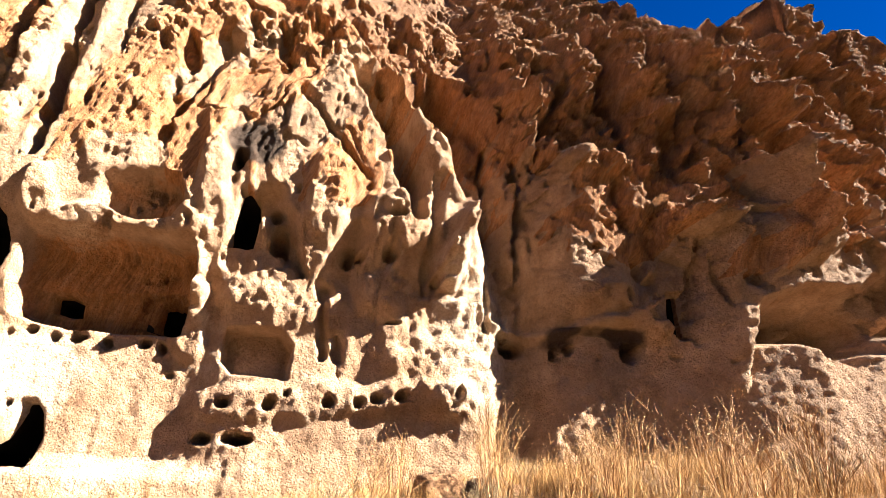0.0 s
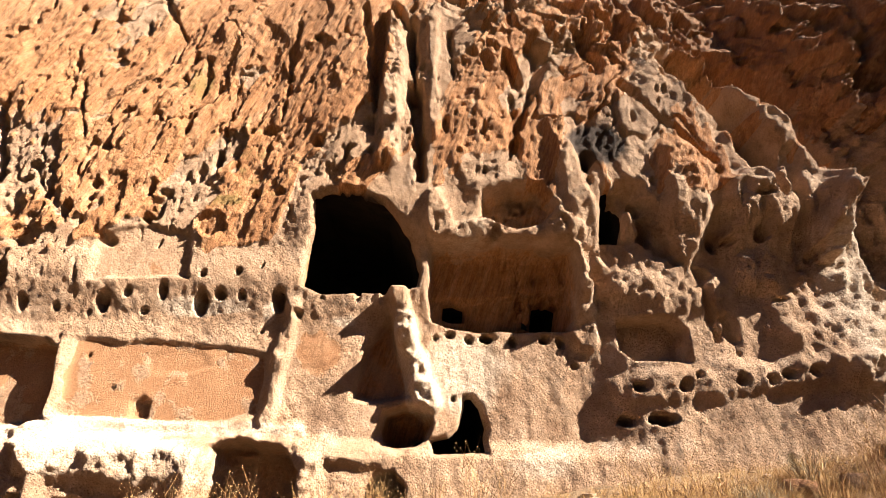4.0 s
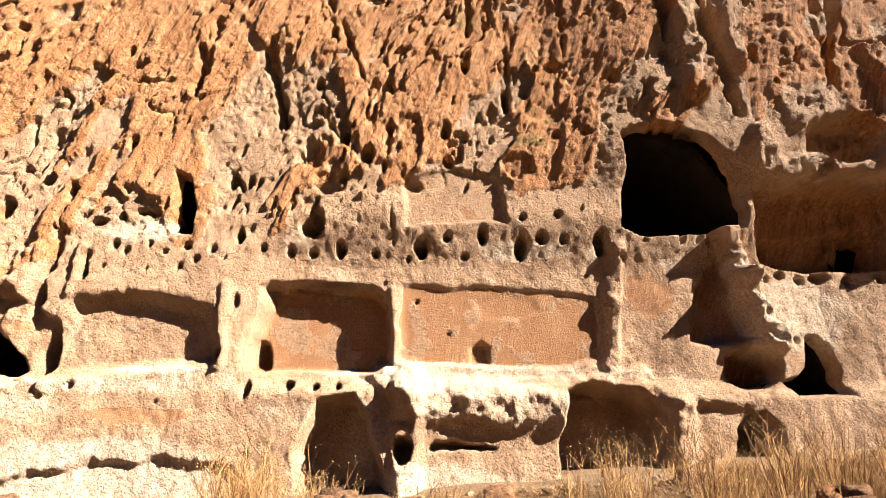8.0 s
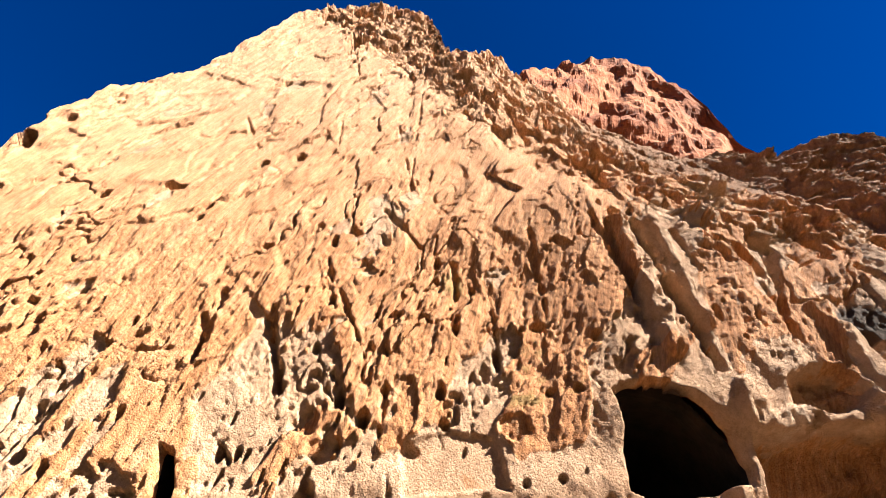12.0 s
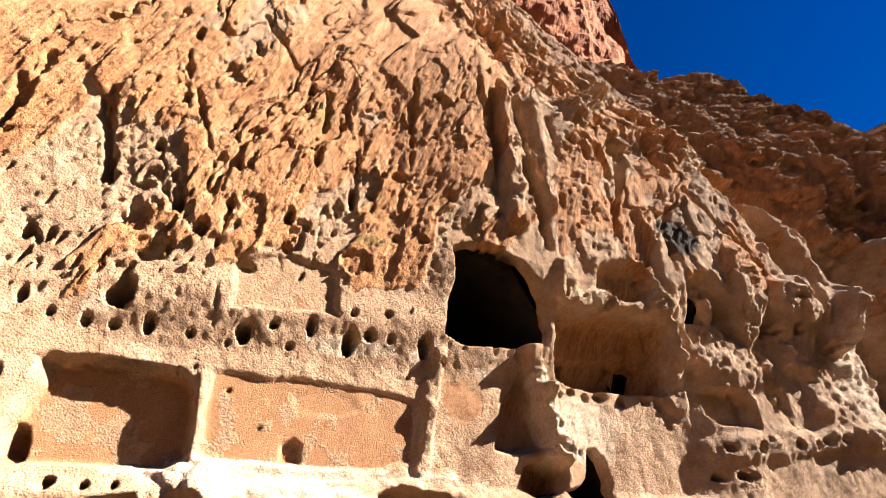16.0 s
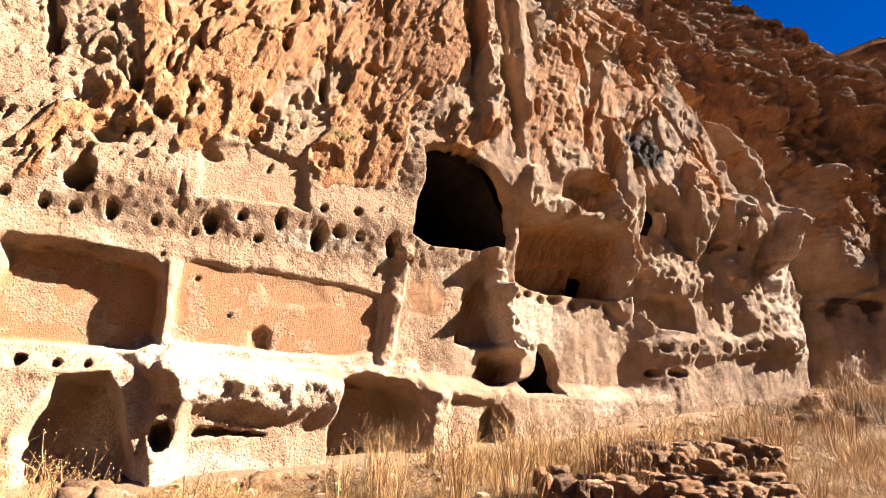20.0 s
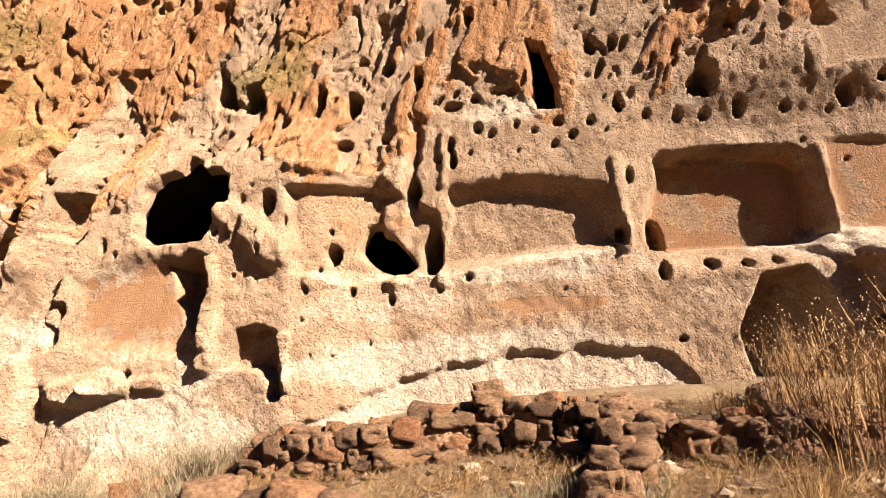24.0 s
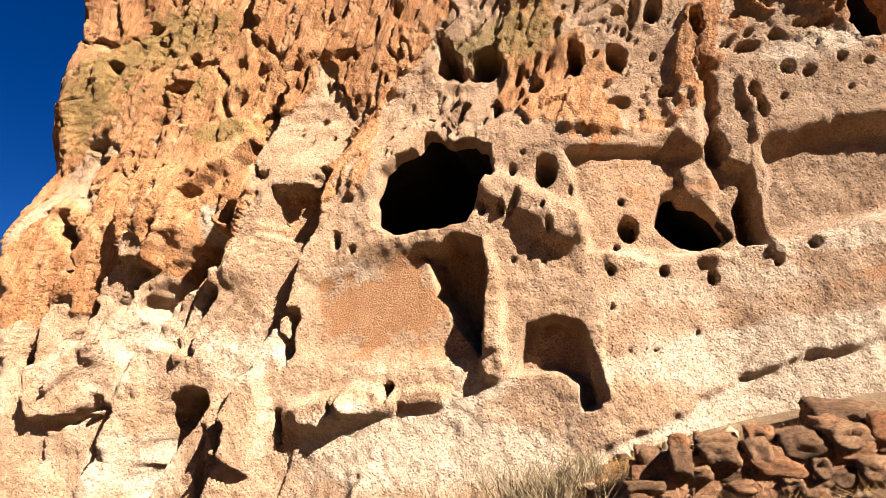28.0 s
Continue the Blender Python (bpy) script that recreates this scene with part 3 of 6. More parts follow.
cave(0.75, 0.16, (-6.08, 0.79), (-5.97, 1.35), (-5.73, 1.43), (-5.20, 1.37), (-4.95, 1.12), (-4.97, 0.69), (-5.08, 0.27), (-5.60, 0.20), (-6.10, 0.22), crust=0.4)
cave(0.55, 0.16, (-8.76, 0.93), (-8.62, 1.21), (-8.25, 1.28), (-8.12, 1.06), (-8.04, 0.78), (-7.90, 0.49), (-7.86, 0.19), (-8.68, 0.17), (-8.82, 0.69))
cave(0.25, 0.14, (-4.44, 2.36), (-4.22, 2.77), (-4.06, 2.92), (-3.98, 2.46), (-3.83, 2.20), (-3.83, 1.94), (-4.27, 1.87), (-4.51, 1.91), crust=0.5)
cave(0.07, 0.1, (-48.02, -15.02), (-12.14, 0.31), (-11.28, 0.53), (-10.16, 0.64), (-9.54, 0.55), (-9.23, 0.39), (-9.17, 0.06), (-16.90, -2.53), white=0.9, ragged=0.12)
cave(0.08, 0.08, (-7.82, 3.83), (-7.27, 4.01), (-6.62, 3.88), (-6.58, 3.26), (-7.77, 3.21), plaster=0.45, ragged=0.08)
cave(2.5, 0.09, (-15.02, 1.93), (-15.05, 2.22), (-14.94, 2.47), (-14.76, 2.65), (-14.56, 2.69), (-14.46, 2.87), (-14.32, 2.82), (-14.19, 2.65), (-13.99, 2.66), (-13.82, 2.54), (-13.80, 2.32), (-13.91, 2.14), (-14.00, 1.95), (-14.08, 1.83), (-14.31, 1.78), (-14.60, 1.83), (-14.86, 1.83), chamber=True, ragged=0.07)
cave(2.0, 0.08, (-12.52, 1.68), (-12.46, 1.82), (-12.40, 1.95), (-12.27, 2.00), (-12.22, 1.88), (-12.10, 1.81), (-11.99, 1.69), (-11.91, 1.57), (-11.88, 1.50), (-11.99, 1.41), (-12.14, 1.39), (-12.31, 1.44), (-12.46, 1.57), ragged=0.04, chamber=True)
cave(0.45, 0.08, (-11.81, 1.73), (-11.68, 1.94), (-11.60, 1.75), (-11.63, 1.40), (-11.81, 1.38), crust=0.6)
cave(0.15, 0.1, (-13.16, 2.34), (-12.45, 2.37), (-12.03, 2.28), (-11.62, 2.05), (-11.63, 1.37), (-12.55, 1.31), (-13.06, 1.43), crust=0.4)
cave(0.25, 0.08, (-13.77, 0.62), (-13.65, 0.86), (-13.43, 0.92), (-13.25, 0.86), (-13.18, 0.65), (-13.17, 0.18), (-13.27, 0.17), (-13.29, 0.36), (-13.45, 0.44), (-13.81, 0.48), plaster=0.4)
cave(0.1, 0.3, (-15.72, 1.48), (-15.00, 1.70), (-14.43, 1.65), (-14.01, 0.99), (-14.07, 0.60), (-14.88, 0.62), (-15.81, 0.74), plaster=0.5, white=0.2)
cave(0.4, 0.1, (-14.49, 1.56), (-14.22, 1.74), (-13.95, 1.61), (-13.92, 1.33), (-14.07, 0.64), (-14.26, 0.97), (-14.39, 1.21), crust=0.5)
cave(0.3, 0.08, (-16.22, 2.05), (-16.06, 2.50), (-15.54, 2.53), (-15.57, 2.00), (-15.79, 1.93), crust=0.5)

# the lower band of the long room is cut back and darker
cave(0.12, 0.06, (-3.62, 3.24), (-2.75, 3.28), (-1.88, 3.38), (-1.84, 2.86), (-2.42, 2.80), (-3.32, 2.78), (-3.60, 2.84), crust=0.95, ragged=0.03)

# beam sockets and pits
socket(-3.14, 2.64, 0.063, 0.064, 0.22)
socket(-2.61, 2.62, 0.077, 0.078, 0.23)
socket(-2.24, 2.64, 0.077, 0.085, 0.26)
socket(-2.04, 2.60, 0.070, 0.085, 0.25)
socket(-1.90, 2.32, 0.050, 0.044, 0.22)
socket(-3.55, 2.64, 0.044, 0.058, 0.22)
socket(-1.26, 2.04, 0.096, 0.075, 0.29)
socket(-0.80, 2.06, 0.079, 0.088, 0.27)
socket(-0.21, 2.11, 0.084, 0.090, 0.27)
socket(0.30, 2.18, 0.083, 0.066, 0.25)
socket(-1.39, 1.69, 0.125, 0.079, 0.38)
socket(-0.64, 2.17, 0.054, 0.057, 0.22)
socket(-3.58, 3.89, 0.034, 0.053, 0.22)
socket(-1.64, 4.90, 0.103, 0.178, 0.54)
socket(-1.08, 4.25, 0.094, 0.106, 0.32)
socket(-0.99, 3.91, 0.128, 0.195, 0.59)
socket(-0.20, 3.80, 0.090, 0.140, 0.42)
socket(0.27, 3.82, 0.095, 0.110, 0.33)
socket(-3.60, 2.95, 0.051, 0.053, 0.22)
socket(0.39, 3.03, 0.109, 0.042, 0.33)
socket(0.85, 3.57, 0.068, 0.093, 0.28)
socket(-1.35, 4.40, 0.058, 0.067, 0.22)
socket(-2.66, 4.21, 0.050, 0.056, 0.22)
socket(-2.52, 4.30, 0.050, 0.057, 0.22)
socket(-2.20, 4.36, 0.050, 0.058, 0.22)
socket(3.17, 2.87, 0.117, 0.102, 0.35)
socket(1.99, 2.93, 0.051, 0.073, 0.22)
socket(1.84, 2.90, 0.187, 0.071, 0.56)
socket(2.31, 2.85, 0.080, 0.114, 0.34)
socket(2.52, 2.91, 0.044, 0.056, 0.22)
socket(2.79, 2.81, 0.043, 0.041, 0.22)
socket(3.65, 2.83, 0.054, 0.041, 0.22)
socket(4.42, 2.70, 0.033, 0.055, 0.22)
socket(5.27, 3.07, 0.452, 0.291, 1.00)
socket(6.86, 2.61, 0.109, 0.078, 0.33)
socket(6.63, 2.65, 0.077, 0.046, 0.23)
socket(-0.04, 3.76, 0.077, 0.057, 0.23)
socket(0.54, 2.21, 0.081, 0.070, 0.24)
socket(0.11, 2.13, 0.080, 0.081, 0.24)
socket(1.14, 2.28, 0.070, 0.083, 0.25)
socket(-1.04, 1.70, 0.176, 0.079, 0.53)
socket(0.31, 4.26, 0.119, 0.062, 0.36)
cave(-0.3, 0.55, (2.26, 4.57), (2.46, 5.75), (2.97, 5.85), (3.48, 5.42), (3.64, 4.72), (3.44, 4.03), (3.25, 3.79), (3.31, 3.46), (3.53, 3.15), (3.41, 3.05), (3.09, 3.26), (2.59, 3.23), (2.05, 3.31), (1.90, 3.45), ragged=0.06)
cave(-0.3, 0.06, (3.62, 4.56), (3.98, 4.64), (4.29, 4.59), (4.23, 4.40), (3.98, 4.29), (3.56, 4.34), ragged=0.05, white=0.2)
cave(-0.3, 0.25, (4.93, 5.47), (5.14, 5.18), (5.38, 4.55), (5.51, 4.14), (5.22, 4.00), (4.64, 3.79), (4.68, 4.42), ragged=0.06)
cave(1.5, 0.05, (3.59, 3.64), (3.80, 3.64), (3.80, 3.36), (3.83, 3.04), (3.70, 3.03), (3.60, 3.14), ragged=0.02, chamber=True)
cave(0.95, 0.35, (4.61, 3.04), (4.78, 3.41), (5.13, 3.65), (5.59, 3.68), (5.96, 3.43), (5.89, 2.97), (5.16, 2.92), white=0.1)
cave(0.95, 0.35, (6.04, 2.97), (6.30, 3.44), (6.98, 3.82), (7.94, 4.00), (8.30, 3.56), (8.10, 3.01), white=0.1)
socket(-7.58, 2.97, 0.101, 0.147, 0.44)
socket(-7.28, 3.09, 0.063, 0.075, 0.23)
socket(-7.07, 2.87, 0.056, 0.052, 0.22)
socket(-6.86, 3.12, 0.063, 0.129, 0.39)
socket(-6.40, 3.00, 0.081, 0.173, 0.52)
socket(-6.16, 3.09, 0.075, 0.081, 0.24)
socket(-5.91, 3.08, 0.057, 0.074, 0.22)
socket(-5.46, 3.04, 0.089, 0.147, 0.44)
socket(-5.97, 3.36, 0.058, 0.063, 0.22)
socket(-6.39, 3.32, 0.051, 0.056, 0.22)
socket(-5.64, 2.66, 0.037, 0.038, 0.22)
socket(-8.13, 2.91, 0.051, 0.060, 0.22)
socket(-8.54, 2.94, 0.065, 0.122, 0.37)
socket(-8.87, 2.91, 0.060, 0.068, 0.22)
socket(-9.13, 2.92, 0.054, 0.088, 0.27)
socket(-9.44, 2.93, 0.055, 0.069, 0.22)
socket(-8.16, 2.50, 0.038, 0.045, 0.22)
socket(-8.00, 2.55, 0.031, 0.038, 0.22)
socket(-9.99, 2.89, 0.058, 0.069, 0.22)
socket(-10.17, 2.77, 0.051, 0.055, 0.22)
socket(-10.37, 2.69, 0.045, 0.048, 0.22)
socket(-9.84, 2.78, 0.028, 0.027, 0.22)
socket(-11.47, 2.78, 0.068, 0.102, 0.31)
socket(-11.57, 2.62, 0.043, 0.043, 0.22)
socket(-11.01, 2.87, 0.056, 0.058, 0.22)
socket(-10.56, 2.86, 0.053, 0.056, 0.22)
socket(-10.74, 2.65, 0.031, 0.035, 0.22)
socket(-11.19, 3.32, 0.083, 0.062, 0.25)
socket(-11.44, 3.24, 0.112, 0.062, 0.34)
socket(-10.78, 3.35, 0.095, 0.061, 0.29)
socket(-12.64, 2.84, 0.125, 0.078, 0.38)
socket(-8.87, 3.23, 0.149, 0.186, 0.56)
socket(-7.28, 4.09, 0.100, 0.086, 0.30)
socket(-5.92, 5.47, 0.133, 0.095, 0.40)
socket(-5.18, 5.17, 0.089, 0.102, 0.31)
socket(-6.15, 5.43, 0.059, 0.076, 0.23)
socket(-5.59, 4.41, 0.084, 0.066, 0.25)
socket(-5.93, 4.41, 0.069, 0.066, 0.22)
socket(-8.01, 4.53, 0.077, 0.083, 0.25)
socket(-8.27, 4.13, 0.090, 0.135, 0.40)
socket(-8.56, 4.43, 0.071, 0.166, 0.50)
socket(-7.31, 4.52, 0.083, 0.149, 0.45)
socket(-8.06, 3.97, 0.041, 0.116, 0.35)
socket(-11.22, 4.34, 0.070, 0.121, 0.36)
socket(-8.53, 3.84, 0.069, 0.092, 0.28)
socket(-9.92, 3.80, 0.075, 0.141, 0.42)
socket(-9.43, 4.82, 0.069, 0.286, 0.86)
socket(-8.86, 6.08, 0.064, 0.148, 0.44)
socket(-10.58, 5.27, 0.078, 0.275, 0.82)
socket(-8.97, 5.23, 0.061, 0.131, 0.39)
socket(-15.84, 7.75, 0.335, 0.202, 1.00)
socket(-12.95, 3.43, 0.101, 0.222, 0.67)
socket(-12.16, 3.85, 0.078, 0.154, 0.46)
socket(-12.48, 3.94, 0.083, 0.070, 0.25)
socket(-6.54, 4.97, 0.064, 0.248, 0.74)
socket(-6.74, 4.38, 0.041, 0.065, 0.22)
socket(-7.07, 4.43, 0.041, 0.098, 0.29)
socket(-7.25, 1.97, 0.030, 0.030, 0.22)
socket(-9.42, 1.30, 0.064, 0.108, 0.32)
socket(-8.98, 1.35, 0.087, 0.077, 0.26)
socket(-8.44, 1.35, 0.060, 0.059, 0.22)
socket(-11.60, 1.21, 0.042, 0.046, 0.22)
socket(-12.12, 1.14, 0.047, 0.082, 0.25)
socket(-10.35, 1.17, 0.028, 0.031, 0.22)
socket(-9.32, 0.66, 0.056, 0.041, 0.22)
socket(-7.63, 2.34, 0.037, 0.038, 0.22)
socket(-9.71, 3.78, 0.059, 0.109, 0.33)
socket(-8.69, 1.34, 0.073, 0.059, 0.22)
socket(-7.71, 0.72, 0.103, 0.146, 0.44)
socket(-7.74, 2.84, 0.038, 0.053, 0.22)
socket(-5.22, 2.88, 0.051, 0.065, 0.22)
socket(-4.95, 3.08, 0.052, 0.041, 0.22)
socket(-3.38, 2.69, 0.076, 0.053, 0.23)
socket(-2.93, 2.66, 0.107, 0.075, 0.32)
socket(-3.33, 1.93, 0.045, 0.051, 0.22)
socket(-8.99, 4.13, 0.187, 0.193, 0.10)
socket(-8.70, 3.76, 0.221, 0.167, 0.10)
socket(-6.43, 3.99, 0.226, 0.215, 0.10)
socket(-7.69, 3.75, 0.132, 0.075, 0.10)
socket(-12.73, 1.63, 0.087, 0.131, 0.39)
socket(-12.75, 1.88, 0.039, 0.045, 0.22)
socket(-11.87, 2.31, 0.095, 0.160, 0.48)
socket(-12.93, 1.24, 0.049, 0.069, 0.22)
socket(-12.50, 1.22, 0.047, 0.073, 0.22)
socket(-11.30, 1.34, 0.049, 0.056, 0.22)
socket(-13.71, 1.42, 0.036, 0.033, 0.22)
socket(-13.45, 1.39, 0.029, 0.033, 0.22)
socket(-12.96, 0.94, 0.027, 0.031, 0.22)
socket(-12.87, 0.59, 0.031, 0.030, 0.22)
socket(-12.67, 0.58, 0.026, 0.025, 0.22)
socket(-12.60, 0.42, 0.025, 0.029, 0.22)
socket(-12.32, 0.69, 0.025, 0.025, 0.22)
socket(-10.79, 0.96, 0.019, 0.019, 0.22)
socket(-13.37, 1.65, 0.035, 0.084, 0.25)
socket(-13.40, 1.84, 0.035, 0.057, 0.22)
socket(-13.35, 2.18, 0.118, 0.148, 0.44)
socket(-13.35, 3.19, 0.081, 0.110, 0.33)
socket(-13.74, 2.97, 0.051, 0.147, 0.44)
socket(-14.26, 3.92, 0.093, 0.159, 0.48)
socket(-13.84, 3.62, 0.187, 0.208, 0.62)
socket(-12.57, 3.39, 0.106, 0.208, 0.62)
socket(-12.17, 2.91, 0.089, 0.088, 0.27)
socket(-11.17, 2.96, 0.064, 0.073, 0.22)
socket(-10.74, 2.95, 0.043, 0.054, 0.22)
socket(-9.70, 3.06, 0.066, 0.139, 0.42)
socket(-10.93, 3.38, 0.121, 0.066, 0.36)
socket(-10.31, 2.94, 0.064, 0.060, 0.22)
socket(-9.66, 2.29, 0.042, 0.111, 0.33)
socket(-9.77, 1.69, 0.072, 0.114, 0.34)
socket(-11.25, 2.68, 0.032, 0.035, 0.22)
socket(-13.47, 2.96, 0.037, 0.053, 0.22)
socket(-13.93, 1.92, 0.037, 0.088, 0.27)
socket(-13.82, 2.24, 0.037, 0.061, 0.22)
socket(-15.58, 2.58, 0.142, 0.081, 0.43)
socket(-15.86, 1.02, 0.063, 0.132, 0.40)
socket(-13.52, 2.38, 0.030, 0.037, 0.22)
socket(-16.92, 1.94, 0.105, 0.070, 0.31)
socket(-12.85, 1.46, 0.044, 0.049, 0.22)
socket(-11.81, 3.59, 0.069, 0.153, 0.46)
socket(-19.36, 1.11, 0.262, 0.171, 0.79)
socket(-18.49, 5.04, 0.157, 0.127, 0.47)
socket(-19.01, 5.03, 0.112, 0.110, 0.34)
socket(-17.77, 4.35, 0.206, 0.081, 0.62)
socket(-18.94, 3.74, 0.183, 0.070, 0.55)
socket(-18.85, 3.49, 0.177, 0.075, 0.53)
socket(-16.72, 4.96, 0.148, 0.095, 0.44)
socket(-15.87, 4.39, 0.070, 0.066, 0.22)
socket(-16.42, 3.67, 0.056, 0.103, 0.31)
socket(-17.02, 3.93, 0.040, 0.096, 0.29)
socket(-18.87, 2.05, 0.084, 0.136, 0.41)
socket(-18.25, 1.13, 0.071, 0.060, 0.22)
socket(-19.42, 2.84, 0.098, 0.062, 0.29)
socket(-17.58, 4.72, 0.093, 0.076, 0.28)
socket(-18.27, 5.29, 0.219, 0.088, 0.66)
socket(-14.24, 3.76, 0.144, 0.208, 0.62)
socket(-12.24, 3.34, 0.040, 0.063, 0.22)
socket(-13.63, 2.23, 0.038, 0.073, 0.22)
socket(-13.76, 1.89, 0.038, 0.080, 0.24)
socket(-13.16, 1.98, 0.037, 0.080, 0.24)
socket(-15.40, 1.86, 0.044, 0.106, 0.32)
socket(-15.23, 1.74, 0.053, 0.072, 0.22)
socket(-14.52, 1.59, 0.034, 0.049, 0.22)
socket(-15.29, 3.55, 0.048, 0.068, 0.22)
socket(-14.64, 3.29, 0.033, 0.057, 0.22)
socket(-14.94, 3.70, 0.035, 0.083, 0.25)
socket(-15.69, 3.34, 0.049, 0.067, 0.22)
socket(-14.81, 2.68, 0.027, 0.034, 0.22)
socket(-11.44, 2.63, 0.051, 0.131, 0.39)
socket(-9.72, 19.57, 0.300, 1.288, 1.00)
socket(-15.46, 7.66, 0.198, 0.191, 0.59)
socket(-13.35, 8.88, 0.132, 0.169, 0.51)
socket(-11.29, 8.43, 0.088, 0.151, 0.45)
socket(-8.96, 7.42, 0.073, 0.160, 0.48)
socket(-10.02, 10.39, 0.120, 0.204, 0.61)
socket(-10.05, 7.33, 0.094, 0.080, 0.28)
socket(-9.71, 5.71, 0.049, 0.081, 0.24)
socket(-16.11, 11.24, 0.195, 0.254, 0.76)
socket(-12.13, 9.11, 0.244, 0.107, 0.73)
socket(-15.59, 9.21, 0.174, 0.189, 0.57)
socket(-15.70, 12.32, 0.155, 0.217, 0.65)
socket(-8.61, 7.65, 0.129, 0.096, 0.39)
socket(-7.28, 6.87, 0.068, 0.170, 0.51)
socket(-7.07, 5.50, 0.061, 0.154, 0.46)
socket(-5.41, 7.08, 0.089, 0.102, 0.30)
socket(-5.76, 6.40, 0.067, 0.090, 0.27)
socket(-6.78, 6.26, 0.065, 0.109, 0.33)
socket(-10.73, 10.13, 0.121, 0.148, 0.44)

# the shaded eastern wall: bulges, fins, clefts, scoops and holes
cave(-0.13, 0.5, (2.25, 4.14), (2.16, 4.79), (2.24, 5.52), (2.82, 5.94), (3.17, 5.48), (3.50, 5.14), (3.51, 4.51), (3.36, 4.03), (3.29, 3.45), (2.88, 3.33), (2.24, 3.11), ragged=0.12)
cave(-0.2, 0.12, (3.52, 4.64), (3.98, 4.59), (3.98, 4.36), (3.50, 4.34), ragged=0.05)
cave(-0.14, 0.12, (1.52, 3.18), (2.24, 3.11), (2.86, 3.32), (3.30, 3.41), (3.51, 3.02), (3.07, 3.19), (2.28, 3.00), (1.57, 3.04), ragged=0.05)
cave(-0.16, 0.5, (3.31, 5.22), (3.47, 6.47), (3.86, 6.93), (3.93, 5.93), (4.12, 5.30), (3.75, 5.00), ragged=0.1)
cave(-0.13, 0.4, (4.12, 5.30), (4.49, 5.44), (4.79, 4.97), (5.01, 4.23), (4.53, 4.07), (4.22, 3.34), (4.05, 3.94), ragged=0.1)
rib(4.12, 10.37, 3.69, 6.87, 0.292, 0.26)
rib(3.69, 6.87, 4.12, 5.30, 0.214, 0.23)
rib(4.52, 10.55, 4.29, 7.14, 0.229, 0.26)
rib(4.29, 7.14, 4.82, 5.15, 0.219, 0.29)
rib(4.82, 5.15, 5.09, 4.24, 0.186, 0.23)
rib(4.71, 8.76, 5.14, 6.45, 0.251, 0.26)
rib(5.14, 6.45, 5.86, 5.38, 0.246, 0.29)
rib(5.86, 5.38, 6.59, 4.63, 0.247, 0.26)
rib(7.01, 10.21, 6.94, 8.09, 0.334, 0.26)
rib(6.94, 8.09, 7.79, 7.15, 0.356, 0.26)
rib(4.66, 5.33, 5.08, 4.36, 0.119, 0.20)
rib(2.12, 5.48, 2.29, 7.03, 0.143, 0.16)
rib(2.14, 9.77, 2.16, 7.01, 0.196, 0.20)
rib(0.50, 10.16, 0.97, 7.31, 0.228, 0.20)
rib(-0.43, 9.49, 0.26, 6.86, 0.192, 0.20)
rib(3.18, 10.06, 3.05, 6.76, 0.220, 0.23)
rib(2.90, 5.99, 3.05, 6.76, 0.144, 0.20)
rib(1.90, 5.60, 1.86, 3.18, 0.113, 0.13)
rib(4.27, 3.33, 4.09, 2.49, 0.119, 0.16)
rib(5.36, 3.37, 5.22, 2.95, 0.064, 0.16)
rib(3.46, 4.02, 3.32, 3.41, 0.076, 0.13)
rib(3.32, 3.41, 3.52, 3.02, 0.074, 0.13)
crack(3.41, 6.94, 3.41, 5.25, 0.107, 0.5)
crack(3.95, 7.13, 4.24, 5.18, 0.108, 0.45)
crack(4.72, 6.53, 4.68, 5.43, 0.109, 0.5)
crack(5.13, 7.47, 6.07, 6.26, 0.142, 0.5)
crack(6.07, 6.26, 7.02, 5.54, 0.143, 0.5)
crack(5.12, 6.03, 5.16, 4.49, 0.124, 0.5)
crack(7.25, 9.34, 7.64, 7.35, 0.125, 0.35)
crack(0.16, 6.31, 0.54, 4.36, 0.241, 0.6)
crack(-0.31, 6.86, 0.23, 5.40, 0.187, 0.5)
crack(0.88, 8.16, 1.64, 6.42, 0.202, 0.5)
crack(1.71, 6.26, 1.46, 3.09, 0.098, 0.5)
crack(3.53, 9.74, 3.42, 6.71, 0.130, 0.4)
crack(2.07, 5.83, 1.95, 4.24, 0.075, 0.3)
crack(2.85, 7.36, 2.22, 5.94, 0.092, 0.3)
crack(3.11, 4.55, 3.15, 5.38, 0.057, 0.2)
crack(4.02, 4.03, 4.22, 3.34, 0.061, 0.25)
crack(3.94, 4.28, 3.81, 3.09, 0.069, 0.25)
# the first hollow here has its floor coloured towards black
cave(0.7, 0.15, (5.20, 6.05), (5.56, 6.22), (5.60, 5.86), (5.37, 5.30), (5.41, 5.03), (5.14, 5.08), (5.05, 5.44), soot_shade=0.5)
cave(0.5, 0.25, (4.33, 2.98), (4.44, 3.32), (4.69, 3.56), (5.07, 3.70), (5.31, 3.51), (5.23, 3.05), crust=0.2)
cave(0.5, 0.25, (5.29, 3.06), (5.50, 3.49), (5.88, 3.86), (6.33, 4.09), (6.70, 4.07), (6.34, 3.20), crust=0.2)
socket(3.43, 3.74, 0.086, 0.129, 0.21)
socket(3.20, 2.92, 0.164, 0.117, 0.39)
socket(3.60, 2.85, 0.064, 0.044, 0.20)
socket(5.84, 4.49, 0.190, 0.107, 0.46)
socket(6.19, 4.69, 0.116, 0.065, 0.28)
socket(1.64, 7.57, 0.115, 0.163, 0.28)
socket(1.94, 10.52, 0.166, 0.106, 0.40)
